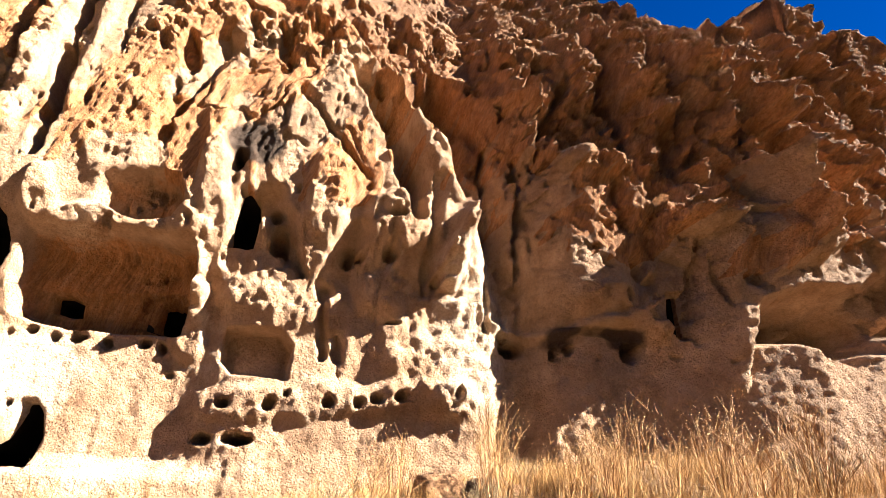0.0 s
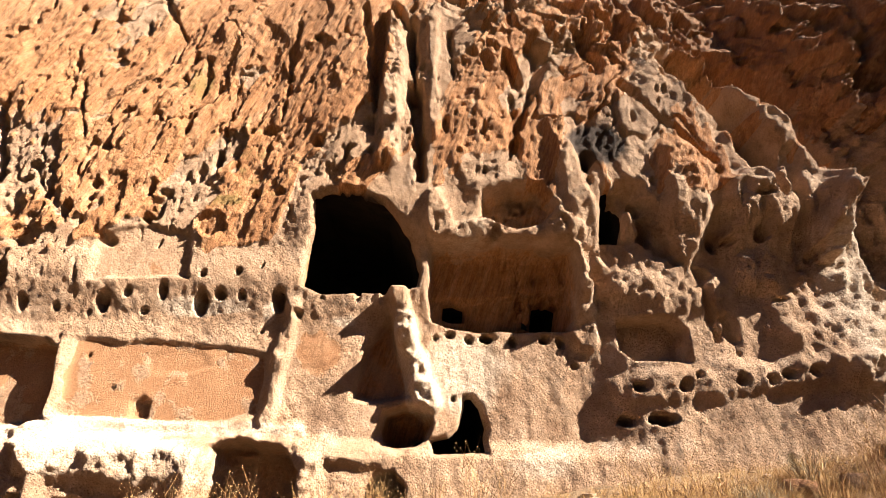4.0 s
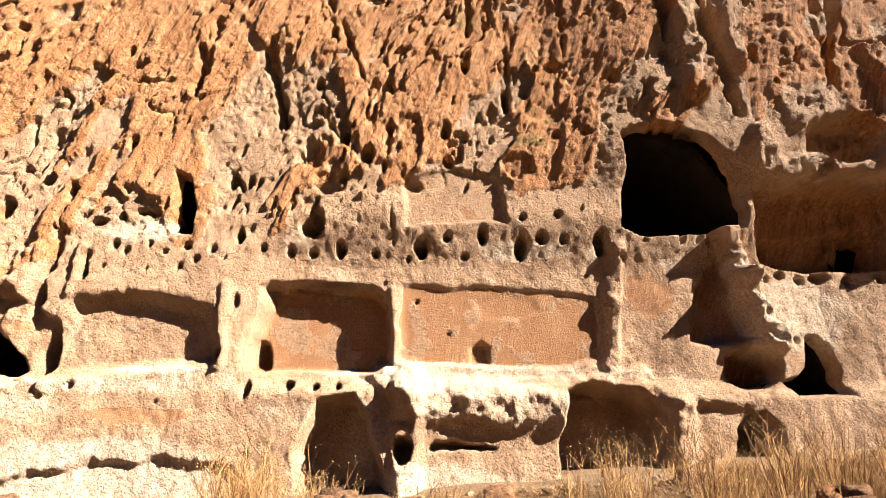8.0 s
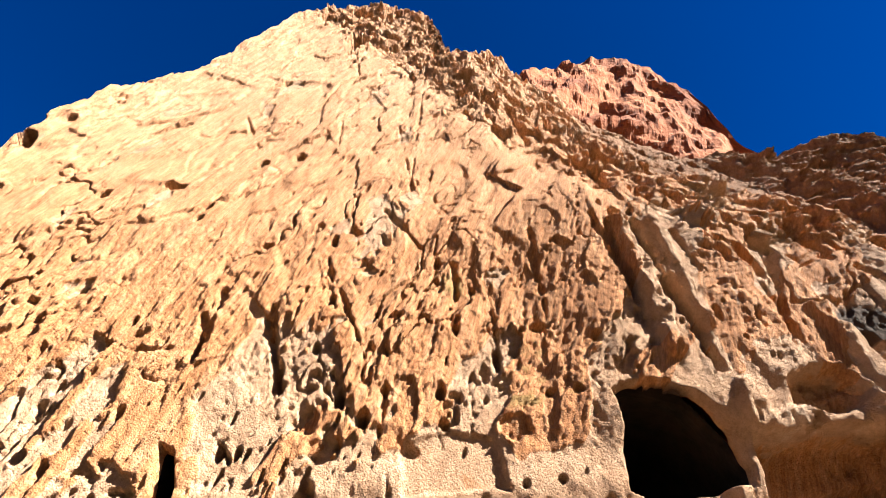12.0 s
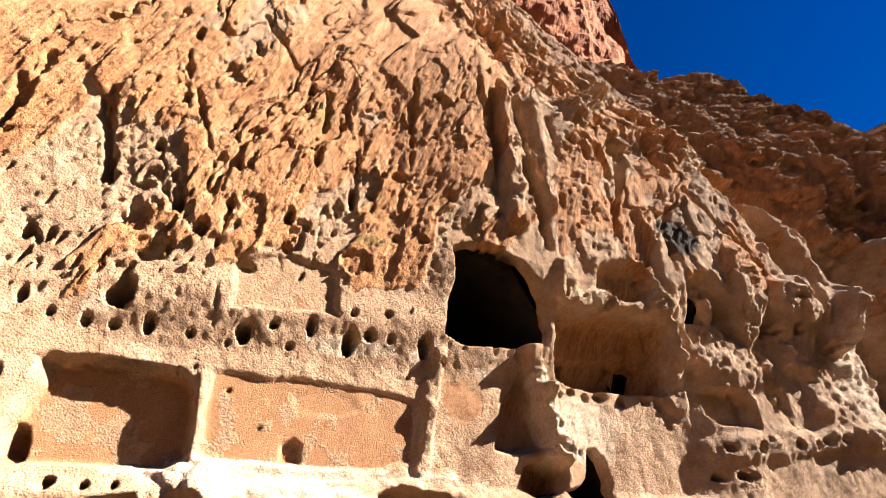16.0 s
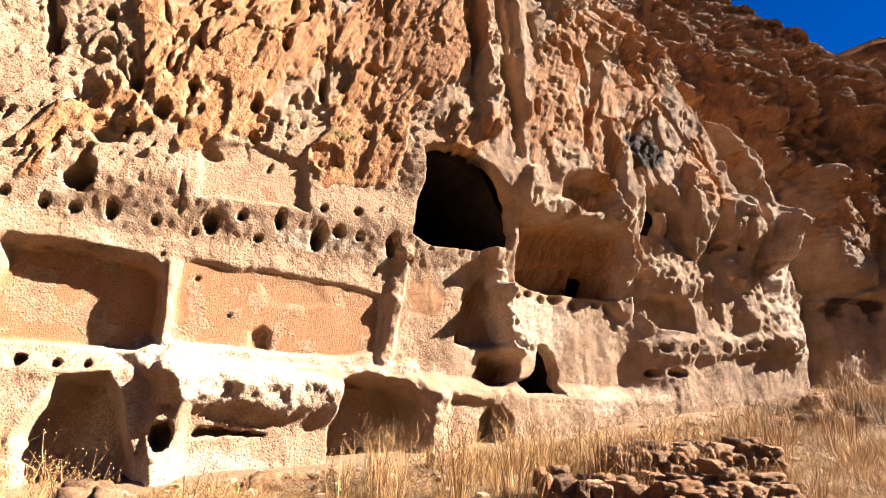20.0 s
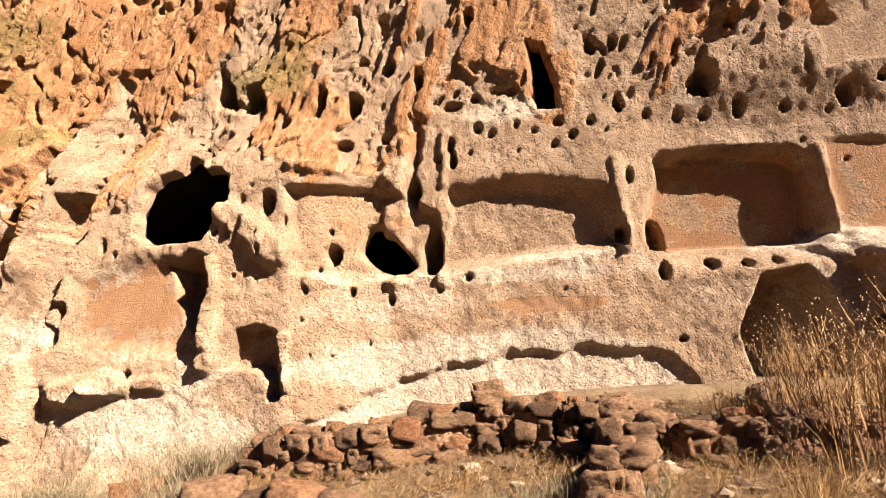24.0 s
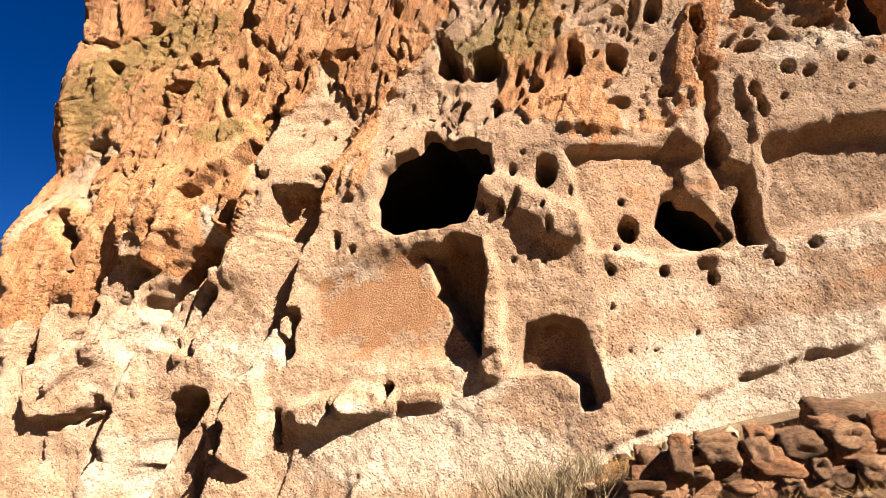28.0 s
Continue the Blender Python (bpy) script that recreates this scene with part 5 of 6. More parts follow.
def ground_mesh():
    gx = grade([(-400, 30), (-40, 3), (-18, 0.12), (9, 0.12), (40, 3), (400, 30)])
    gy = grade([(-400, 30), (-30, 3), (-3, 0.12), (7.5, 0.12), (12, 3), (400, 30)])
    x, y = np.meshgrid(gx, gy)
    z = ground_z(x, y) + 0.10 * fbm(x * 1.1, y * 1.1, 51, 4) * (np.hypot(x, y) < 40) - 2.5 * smooth(np.hypot(x, y), 60, 200)
    z = np.where(np.abs(y - np.interp(x, TRACK_X, TRACK_Y)) < 0.6, z - 0.04, z)
    rows, cols = x.shape
    q = np.arange(rows * cols).reshape(rows, cols)
    quads = np.stack([q[:-1, :-1], q[:-1, 1:], q[1:, 1:], q[1:, :-1]], -1).reshape(-1, 4)
    mesh = bpy.data.meshes.new("ground")
    mesh.from_pydata(np.stack([x, y, z], -1).reshape(-1, 3).tolist(), [], quads.tolist())
    mesh.polygons.foreach_set("use_smooth", np.ones(len(quads), bool))
    m, nt, ln, b = material("dry_soil", 0.95)
    vec = nt.new("ShaderNodeTexCoord").outputs["Object"]
    c = ramp(nt, ln, noise_node(nt, ln, vec, 2.5, 6, 0.7), (0.3, (0.092, 0.053, 0.028)), (0.55, (0.165, 0.102, 0.056)), (0.75, (0.238, 0.165, 0.096)))
    soil = mix(nt, ln, 0.6, c, ramp(nt, ln, noise_node(nt, ln, vec, 40, 4, 0.7), (0.3, 0.6), (0.7, 1.1)), 'MULTIPLY')
    # unseen ground south of the trail is made dark to cut bounce light
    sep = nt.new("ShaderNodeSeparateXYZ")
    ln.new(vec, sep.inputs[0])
    unseen_dark = ramp(nt, ln, noise_node(nt, ln, vec, 0.8, 5, 0.7), (0.3, (0.016, 0.018, 0.008)), (0.7, (0.06, 0.05, 0.026)))
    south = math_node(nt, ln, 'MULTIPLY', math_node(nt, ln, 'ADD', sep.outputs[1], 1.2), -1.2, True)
    ln.new(mix(nt, ln, south, soil, unseen_dark), b.inputs["Base Color"])
    bump(nt, ln, b, noise_node(nt, ln, vec, 18, 6, 0.7), 0.8, 0.05)
    mesh.materials.append(m)
    return tagged(new("ground", mesh), "dry soil slope with trail below the cliff", "ground", kind="structure")


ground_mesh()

# ---- red cap cliff behind, and far slopes ----
def ridge_mesh(name, label, xs, tops, y0, lean, base, step, amp, col, slant=0.0, category="cliff"):
    gx = np.arange(xs[0], xs[-1] + 1e-6, step)
    gv = np.linspace(0, 1, 70)
    x, v = np.meshgrid(gx, gv)
    z = base + v * (np.interp(x, xs, tops) - base)
    z = z + amp * 0.6 * fbm(x / step * 0.05, v * 3, 61, 4) * v
    y = y0 + lean * (z - base) + slant * (x - xs[0]) + amp * 2.2 * np.abs(fbm(x / step * 0.035, z / step * 0.03, 63, 5, 0.55))
    x, y, z = (np.vstack([q, q[-1:]]) for q in (x, y, z))
    y[-1] += 12
    rows, cols = x.shape
    q = np.arange(rows * cols).reshape(rows, cols)
    quads = np.stack([q[:-1, :-1], q[:-1, 1:], q[1:, 1:], q[1:, :-1]], -1).reshape(-1, 4)
    mesh = bpy.data.meshes.new(name)
    mesh.from_pydata(np.stack([x, y, z], -1).reshape(-1, 3).tolist(), [], quads.tolist())
    m, nt, ln, b = material(name + "_rock", 0.95)
    vec = nt.new("ShaderNodeTexCoord").outputs["Object"]
    c = ramp(nt, ln, noise_node(nt, ln, vec, 0.35 / step * 0.15, 6, 0.65), *col)
    ln.new(c, b.inputs["Base Color"])
    bump(nt, ln, b, noise_node(nt, ln, vec, 0.4 / step, 6, 0.7), 1.0, 1.5 * step)
    mesh.materials.append(m)
    return tagged(new(name, mesh), label, category, kind="structure")


RED = ((0.3, (0.085, 0.024, 0.010)), (0.5, (0.17, 0.056, 0.022)), (0.7, (0.24, 0.09, 0.04)))
ridge_mesh("cliff_cap", "reddish cap rock standing behind the main cliff", [-4.5, -2.5, -1.0, 1.0, 3.0, 6.0, 7.6, 8.2, 8.8, 9.6],
           [26, 30.5, 32.5, 33.5, 34.8, 34.2, 32, 29.5, 24, 12], 13.6, 0.10, 6.0, 0.12, 1.0, RED, 0.0)

def leafy_clump(rng, centre, size, n):
    """Small leaf sprays scattered through a rough crown."""
    d = rng.normal(size=(n, 3))
    d /= np.linalg.norm(d, axis=1, keepdims=True)
    c = centre + d * size * rng.uniform(0.35, 1.05, (n, 1)) * np.array([1.0, 1.0, 0.8])
    e1, e2 = rng.normal(size=(n, 3)) * size * 0.13, rng.normal(size=(n, 3)) * size * 0.13
    v = np.stack([c - e1, c + e2, c + e1, c - e2], 1).reshape(-1, 3)
    return v, np.arange(4 * n).reshape(n, 4)


def juniper(seed):
    rng = np.random.RandomState(seed)
    tree = tagged(new("juniper_tree"), "small dark green juniper on the rim of a far mesa", "tree", "junipers on the mesa")
    bm = bmesh.new()
    bmesh.ops.create_cone(bm, cap_ends=True, segments=7, radius1=0.22, radius2=0.09, depth=2.0, matrix=Matrix.Translation((0, 0, 0.9)))
    me = bpy.data.meshes.new("trunk")
    bm.to_mesh(me)
    bm.free()
    bark, nt, ln, b = material("juniper_bark", 0.9)
    ln.new(ramp(nt, ln, noise_node(nt, ln, nt.new("ShaderNodeTexCoord").outputs["Object"], 6, 4), (0.3, (0.05, 0.035, 0.025)), (0.7, (0.12, 0.085, 0.06))), b.inputs["Base Color"])
    me.materials.append(bark)
    trunk = new("trunk", me)
    trunk.parent = tree
    vs, fs, k = [], [], 0
    for _ in range(9):
        v, f = leafy_clump(rng, np.array([rng.normal() * 0.75, rng.normal() * 0.75, rng.uniform(1.0, 3.0)]), rng.uniform(0.55, 0.95), 90)
        vs.append(v), fs.append(f + k)
        k += len(v)
    mesh = bpy.data.meshes.new("crown")
    mesh.from_pydata(np.concatenate(vs).tolist(), [], np.concatenate(fs).tolist())
    leaf, nt, ln, b = material("juniper_leaf", 0.8)
    ln.new(ramp(nt, ln, nt.new("ShaderNodeNewGeometry").outputs["Random Per Island"], (0.0, (0.02, 0.03, 0.014)), (1.0, (0.07, 0.085, 0.04))), b.inputs["Base Color"])
    mesh.materials.append(leaf)
    crown = new("crown", mesh)
    crown.parent = tree
    return tree


DRY = ((0.3, (0.066, 0.033, 0.020)), (0.5, (0.112, 0.059, 0.033)), (0.7, (0.158, 0.092, 0.053)))
mesa = ridge_mesh("far_mesa", "brown rocky side of a far mesa", [-60, -16, 0, 60], [58, 50, 44, 36], 0.0, 0.35, -3.0, 0.8, 3.0, DRY, category="mesa")
mesa.matrix_basis = pose(100, 15, 0, 0, 0, -90)
# added ridge, always out of view: hides the low sky to deepen shade
BLOCK_DARK = ((0.3, (0.016, 0.017, 0.008)), (0.5, (0.035, 0.032, 0.016)), (0.7, (0.07, 0.055, 0.03)))
sky_block = ridge_mesh("far_canyon_side", "unseen dark slope added opposite the cliff to block low sky", [-220, -80, 0, 90, 220], [44, 50, 46, 52, 42], 0.0, 0.5, -6.0, 1.6, 3.0, BLOCK_DARK, category="slope")
sky_block.matrix_basis = pose(0, -75, 0, 0, 0, 180)
slope = ridge_mesh("far_slope", "dry brown hillside beyond the cliff", [-60, 0, 60], [3.5, 5.0, 7.5], 0.0, 2.2, -4.0, 0.6, 1.2, DRY, category="slope")
slope.matrix_basis = pose(-55, 25, 0, 0, 0, 90)
rim = random.Random(5)
first = juniper(3)
for i in range(16):
    lx = -22 + 46 * i / 15 + rim.uniform(-1.2, 1.2)
    top = float(np.interp(lx, [-60, -16, 0, 60], [58, 50, 44, 36]))
    size = rim.uniform(0.7, 1.3)
    m = pose(100 + 0.35 * (top + 3) + 3.5, 15 - lx, top - 0.6, 0, 0, rim.uniform(0, 360)) @ Matrix.Diagonal((size, size, size * 0.9, 1))
    if i == 0:
        first.matrix_basis = m
    else:
        copy_thing(first, m).matrix_basis = m
# ---- stones ----
def stone_material(name, dark, mid, light):
    m, nt, ln, b = material(name, 0.92)
    vec = nt.new("ShaderNodeTexCoord").outputs["Object"]
    info = nt.new("ShaderNodeObjectInfo").outputs["Random"]
    c = ramp(nt, ln, noise_node(nt, ln, vec, 5, 6, 0.7), (0.3, dark), (0.52, mid), (0.75, light))
    tone = ramp(nt, ln, info, (0.0, (0.45, 0.40, 0.38)), (0.35, (0.95, 0.88, 0.82)), (0.8, (1.1, 1.02, 0.95)), (1.0, (1.05, 0.75, 0.55)))
    ln.new(mix(nt, ln, 1.0, c, tone, 'MULTIPLY'), b.inputs["Base Color"])
    vor = nt.new("ShaderNodeTexVoronoi")
    vor.inputs["Scale"].default_value = 28
    ln.new(vec, vor.inputs["Vector"])
    n1 = bump(nt, ln, b, noise_node(nt, ln, vec, 14, 6, 0.75), 1.0, 0.05)
    bump(nt, ln, b, vor.outputs["Distance"], 0.6, 0.02, n1)
    return m


STONE = stone_material("rubble_stone", (0.089, 0.045, 0.024), (0.258, 0.144, 0.079), (0.392, 0.247, 0.144))
MORTAR = stone_material("mud_mortar", (0.120, 0.060, 0.033), (0.231, 0.119, 0.065), (0.326, 0.190, 0.109))


def stone_mesh(seed):
    bm = bmesh.new()
    bmesh.ops.create_icosphere(bm, subdivisions=3, radius=1.0)
    rs = random.Random(seed)
    off = Vector((rs.uniform(-50, 50), rs.uniform(-50, 50), rs.uniform(-50, 50)))
    for v in bm.verts:
        p = v.co.copy()
        k = 1 / max(abs(p.x), abs(p.y), abs(p.z)) ** 0.92
        p *= k * 0.80
        n = noise.fractal(p * 1.3 + off, 0.9, 2.1, 4)
        c = noise.cell_vector(p * 1.1 + off) - Vector((0.5, 0.5, 0.5))
        v.co = p * (1 + 0.26 * n) + c * 0.12
    for f in bm.faces:
        f.smooth = True
    me = bpy.data.meshes.new("stone")
    bm.to_mesh(me)
    bm.free()
    me.materials.append(STONE)
    return me


STONES = [stone_mesh(i) for i in range(9)]


def gz(x, y):
    return float(ground_z(np.array([x]), np.array([y]))[0])


def stone(name, x, y, z, sx, sy, sz, rs, parent=None):
    ob = new(name, rs.choice(STONES))
    ob.matrix_basis = pose(x, y, z, rs.uniform(-9, 9), rs.uniform(-9, 9), rs.uniform(-25, 25) + rs.choice((0, 180))) @ Matrix.Diagonal((sx, sy, sz, 1))
    if parent:
        ob.parent = parent
        ob.matrix_basis = parent.matrix_basis.inverted() @ ob.matrix_basis
    return ob


def rubble_wall(label, points, high_a, high_b, thick=0.17, seed=1):
    rs = random.Random(seed)
    x0, y0 = points[0]
    wall = tagged(new("rubble_wall"), label, "stone wall", "ruined masonry walls")
    wall.matrix_basis = pose(x0, y0, gz(x0, y0))
    total = sum(math.dist(a, b_) for a, b_ in zip(points, points[1:]))
    bm = bmesh.new()
    run = 0.0
    for (ax, ay), (bx, by) in zip(points, points[1:]):
        seg = math.dist((ax, ay), (bx, by))
        yaw = math.degrees(math.atan2(by - ay, bx - ax))
        z, course = -0.06, 0
        while z < max(high_a, high_b):
            h = rs.uniform(0.075, 0.14)
            d = rs.uniform(-0.1, 0.05)
            while d < seg:
                ln_ = rs.uniform(0.11, 0.28)
                high = high_a + (high_b - high_a) * (run + d) / total
                if z + h * 0.4 < high * rs.uniform(0.85, 1.15):
                    t = min(max((d + ln_ / 2) / seg, 0), 1)
                    for wythe in (-0.5, 0.5):
                        off = wythe * thick + rs.uniform(-0.03, 0.03)
                        px = ax + (bx - ax) * t - (by - ay) / seg * off + rs.uniform(-0.03, 0.03)
                        py = ay + (by - ay) * t + (bx - ax) / seg * off + rs.uniform(-0.03, 0.03)
                        ob = new("stone", rs.choice(STONES))
                        m = pose(px, py, gz(px, py) + z + h / 2 + rs.uniform(-0.02, 0.02), rs.uniform(-9, 9), rs.uniform(-8, 8), yaw + rs.uniform(-14, 14) + rs.choice((0, 180))) @ Matrix.Diagonal((ln_ * rs.uniform(0.42, 0.58), thick * rs.uniform(0.6, 0.95), h * rs.uniform(0.55, 0.8), 1))
                        ob.parent = wall
                        ob.matrix_basis = wall.matrix_basis.inverted() @ m
                d += ln_ * 0.95
            z += h * 0.92
        # mud core
        n = max(2, int(seg / 0.12))
        for i in range(n):
            t = (i + 0.5) / n
            px, py = ax + (bx - ax) * t, ay + (by - ay) * t
            high = (high_a + (high_b - high_a) * (run + seg * t) / total) * rs.uniform(0.72, 0.86)
            r = bmesh.ops.create_cube(bm, size=1)
            bmesh.ops.transform(bm, verts=r["verts"], matrix=wall.matrix_basis.inverted() @ pose(px, py, gz(px, py) + high / 2 - 0.1, 0, 0, yaw) @ Matrix.Diagonal((seg / n * 1.15, thick * 1.7, high + 0.2, 1)))
        run += seg
    bmesh.ops.subdivide_edges(bm, edges=bm.edges[:], cuts=1, use_grid_fill=True)
    for v in bm.verts:
        v.co += Vector([noise.noise(v.co * 6 + Vector((k * 9, 0, 0))) for k in range(3)]) * 0.035
    me = bpy.data.meshes.new("mud_core")
    bm.to_mesh(me)
    bm.free()
    me.materials.append(MORTAR)
    core = new("mud_core", me)
    core.parent = wall
    tagged(core, "reddish mud mortar core")
    return wall


rubble_wall("low ruined wall of brown stones in mud mortar below the cliff", [(-13.0, 5.15), (-12.0, 5.05), (-11.0, 5.2), (-10.1, 4.95)], 0.28, 0.34, 0.14, seed=1)
rubble_wall("short ruined cross wall of brown stones in dry grass", [(-9.95, 4.85), (-10.25, 3.95)], 0.32, 0.18, 0.14, seed=2)
rubble_wall("crumbled low wall of red-brown stones behind dry weeds", [(-9.75, 4.8), (-8.15, 4.6)], 0.26, 0.24, 0.14, seed=3)
rubble_wall("dark ruined wall end of stacked brown stones", [(-8.0, 4.65), (-7.93, 3.9)], 0.5, 0.3, 0.15, seed=4)
rubble_wall("tumbled wall of brown stones among dry grass", [(-4.7, 4.35), (-3.9, 3.85), (-2.9, 3.5)], 0.28, 0.34, 0.2, seed=5)
rubble_wall("dark rubble wall at the foot of the slope", [(-3.6, 4.7), (-1.9, 4.3)], 0.26, 0.22, 0.2, seed=6)

rs = random.Random(8)
for x, y, s in [(-13.05, 4.75, 0.26), (-12.6, 4.6, 0.16), (-12.3, 4.55, 0.2), (-12.85, 4.4, 0.14), (-11.9, 4.4, 0.17), (-11.6, 4.1, 0.14), (-12.2, 4.0, 0.13), (-11.3, 4.3, 0.12), (-12.5, 3.9, 0.15),
                (-3.2, 3.1, 0.2), (-2.8, 3.2, 0.18), (-3.5, 3.25, 0.14), (-2.5, 3.0, 0.15), (-3.0, 2.9, 0.12), (-8.0, 2.95, 0.15), (-7.6, 3.1, 0.12),
                (0.9, 5.35, 0.24), (0.55, 5.2, 0.15), (1.3, 5.3, 0.18), (0.2, 5.15, 0.13), (-0.3, 5.2, 0.14), (0.7, 4.95, 0.1), (1.6, 5.1, 0.12), (-0.6, 4.9, 0.12), (1.0, 4.8, 0.1), (-8.9, 5.45, 0.2), (-6.8, 5.5, 0.14), (-5.1, 5.6, 0.12),
                (-9.9, 5.5, 0.16), (-11.6, 5.75, 0.2), (-14.2, 5.3, 0.2), (-14.9, 5.0, 0.16)]:
    ob = stone("boulder", x, y, gz(x, y) + s * 0.28, s * rs.uniform(0.9, 1.25), s * rs.uniform(0.75, 1.0), s * rs.uniform(0.6, 0.85), rs)
    tagged(ob, "rough red-brown loose boulder lying on dry soil" if s > 0.15 else "small brown loose rock lying on dry soil", "rock", "loose rocks")

# ---- dry grass and weeds ----
def straw_material(name, stops, seed_tone=0.3):
    m, nt, ln, b = material(name, 0.7)
    geo = nt.new("ShaderNodeNewGeometry").outputs["Random Per Island"]
    ln.new(ramp(nt, ln, geo, *stops), b.inputs["Base Color"])
    b.inputs["Subsurface Weight"].default_value = 0.0
    return m


STRAW = straw_material("dry_grass_blades", ((0.0, (0.110, 0.051, 0.016)), (0.3, (0.214, 0.104, 0.033)), (0.6, (0.317, 0.168, 0.055)), (0.85, (0.412, 0.243, 0.090)), (1.0, (0.238, 0.155, 0.047))))
STALK = straw_material("dry_stalks", ((0.0, (0.095, 0.042, 0.014)), (0.5, (0.198, 0.098, 0.034)), (1.0, (0.301, 0.168, 0.063))))
HEAD = straw_material("seed_head", ((0.0, (0.127, 0.067, 0.026)), (0.6, (0.238, 0.135, 0.053)), (1.0, (0.365, 0.236, 0.106))))
SAGE = straw_material("grey_brush", ((0.0, (0.086, 0.056, 0.030)), (0.5, (0.145, 0.102, 0.056)), (1.0, (0.205, 0.155, 0.089))))


def strips(root, tip, bend, width, segs=3):
    """Tapered blades from root to tip arrays, as vertices and faces."""
    n = len(root)
    rng = np.random.RandomState(n)
    side = np.cross(tip - root, rng.normal(size=(n, 3)))
    side /= np.linalg.norm(side, axis=1, keepdims=True) + 1e-9
    rows = []
    for k in range(segs + 1):
        t = k / segs
        c = root + (tip - root) * t + bend * t * t
        w = (width * (1 - 0.85 * t))[:, None] * 0.5
        rows += [c - side * w, c + side * w]
    v = np.stack(rows, 1).reshape(-1, 3)
    base = np.arange(n)[:, None] * (2 * segs + 2)
    f = np.concatenate([base + np.array([2 * k, 2 * k + 1, 2 * k + 3, 2 * k + 2]) for k in range(segs)], 0)
    return v, f


def quad_mesh(name, v, f, mat):
    mesh = bpy.data.meshes.new(name)
    mesh.vertices.add(len(v))
    mesh.vertices.foreach_set("co", v.astype(np.float32).ravel())
    mesh.loops.add(f.size)
    mesh.loops.foreach_set("vertex_index", f.astype(np.int32).ravel())
    mesh.polygons.add(len(f))
    mesh.polygons.foreach_set("loop_start", np.arange(0, f.size, 4, dtype=np.int32))
    mesh.update(calc_edges=True)
    mesh.materials.append(mat)
    return mesh


def grass_patch(label, x0, x1, y0, y1, tufts, blades, tall, seed):
    rng = np.random.RandomState(seed)
    cx, cy = rng.uniform(x0, x1, tufts), rng.uniform(y0, y1, tufts)
    keep = noise3(cx * 0.9, cy * 0.9, np.full_like(cx, 0.5), 71) > -0.16
    cx, cy = cx[keep], cy[keep]
    size = rng.uniform(0.5, 1.25, len(cx))
    k = np.repeat(np.arange(len(cx)), blades)
    a, r = rng.uniform(0, 2 * np.pi, len(k)), rng.rand(len(k)) ** 0.7 * 0.09 * size[k]
    rx, ry = cx[k] + r * np.cos(a), cy[k] + r * np.sin(a)
    root = np.stack([rx, ry, ground_z(rx, ry) - 0.03], 1)
    h = tall * size[k] * rng.uniform(0.45, 1.1, len(k))
    out = rng.uniform(0.1, 0.55, len(k)) * h
    tip = root + np.stack([np.cos(a) * out * 0.4, np.sin(a) * out * 0.4, h], 1)
    bend = np.stack([np.cos(a) * out + 0.03, np.sin(a) * out, -0.25 * out], 1)
    v, f = strips(root, tip, bend, rng.uniform(0.002, 0.0042, len(k)))
    tagged(new("dry_grass", quad_mesh("dry_grass", v, f, STRAW)), label, "grass", kind="stuff")


grass_patch("golden dry grass tufts below the carved rooms", -13.6, -9.2, 2.9, 4.9, 320, 48, 0.16, 1)
grass_patch("short yellow grass along the cliff foot", -13.4, -10.0, 5.2, 5.85, 160, 34, 0.14, 2)
grass_patch("golden dry grass around the ruined wall", -9.4, -6.0, 2.7, 5.6, 420, 48, 0.18, 3)
grass_patch("golden dry grass on the slope", -6.2, -2.0, 2.6, 5.5, 760, 48, 0.22, 4)
grass_patch("tall straw-coloured grass by the buttress", -2.2, 2.2, 2.8, 5.3, 620, 48, 0.26, 5)
grass_patch("dense straw-coloured grass below the shaded cliff", 1.2, 9.0, 2.6, 5.4, 1500, 48, 0.30, 6)
grass_patch("sparse dry grass at the cliff corner", -18, -13.4, 3.2, 5.6, 110, 34, 0.18, 7)
grass_patch("dry grass far along the cliff", 9.0, 26.0, 1.5, 4.8, 500, 30, 0.45, 8)


grass_patch("short dry grass along the foot of the buttress", -5.5, 2.4, 5.0, 5.95, 620, 40, 0.17, 9)


def scree(label, x0, x1, y0, y1, n, seed):
    """Small broken stones scattered over the soil."""
    rng = np.random.RandomState(seed)
    bm = bmesh.new()
    bmesh.ops.create_icosphere(bm, subdivisions=1, radius=1.0)
    base = np.array([v.co[:] for v in bm.verts])
    tri = np.array([[v.index for v in f.verts] for f in bm.faces])
    bm.free()
    x, y = rng.uniform(x0, x1, n), rng.uniform(y0, y1, n)
    r = 0.012 + 0.05 * rng.rand(n) ** 3
    size = r[:, None] * rng.uniform(0.6, 1.3, (n, 3)) * np.array([1.2, 1.0, 0.7])
    v = base[None] * (1 + 0.25 * rng.normal(size=(n, len(base), 1)))
    v = v * size[:, None, :] + np.stack([x, y, ground_z(x, y) + r * 0.25], 1)[:, None, :]
    f = (np.arange(n)[:, None, None] * len(base) + tri[None]).reshape(-1, 3)
    mesh = bpy.data.meshes.new("scree")
    mesh.from_pydata(v.reshape(-1, 3).tolist(), [], f.tolist())
    mesh.materials.append(SCREE)
    tagged(new("scree", mesh), label, "gravel", kind="stuff")


SCREE = straw_material("broken_tuff", ((0.0, (0.079, 0.046, 0.028)), (0.5, (0.178, 0.112, 0.069)), (1.0, (0.277, 0.198, 0.132))))
scree("broken tuff stones strewn below the carved rooms", -14.0, -6.0, 2.6, 5.9, 1500, 81)
scree("broken tuff stones strewn along the slope", -6.0, 4.0, 2.6, 5.9, 1700, 82)


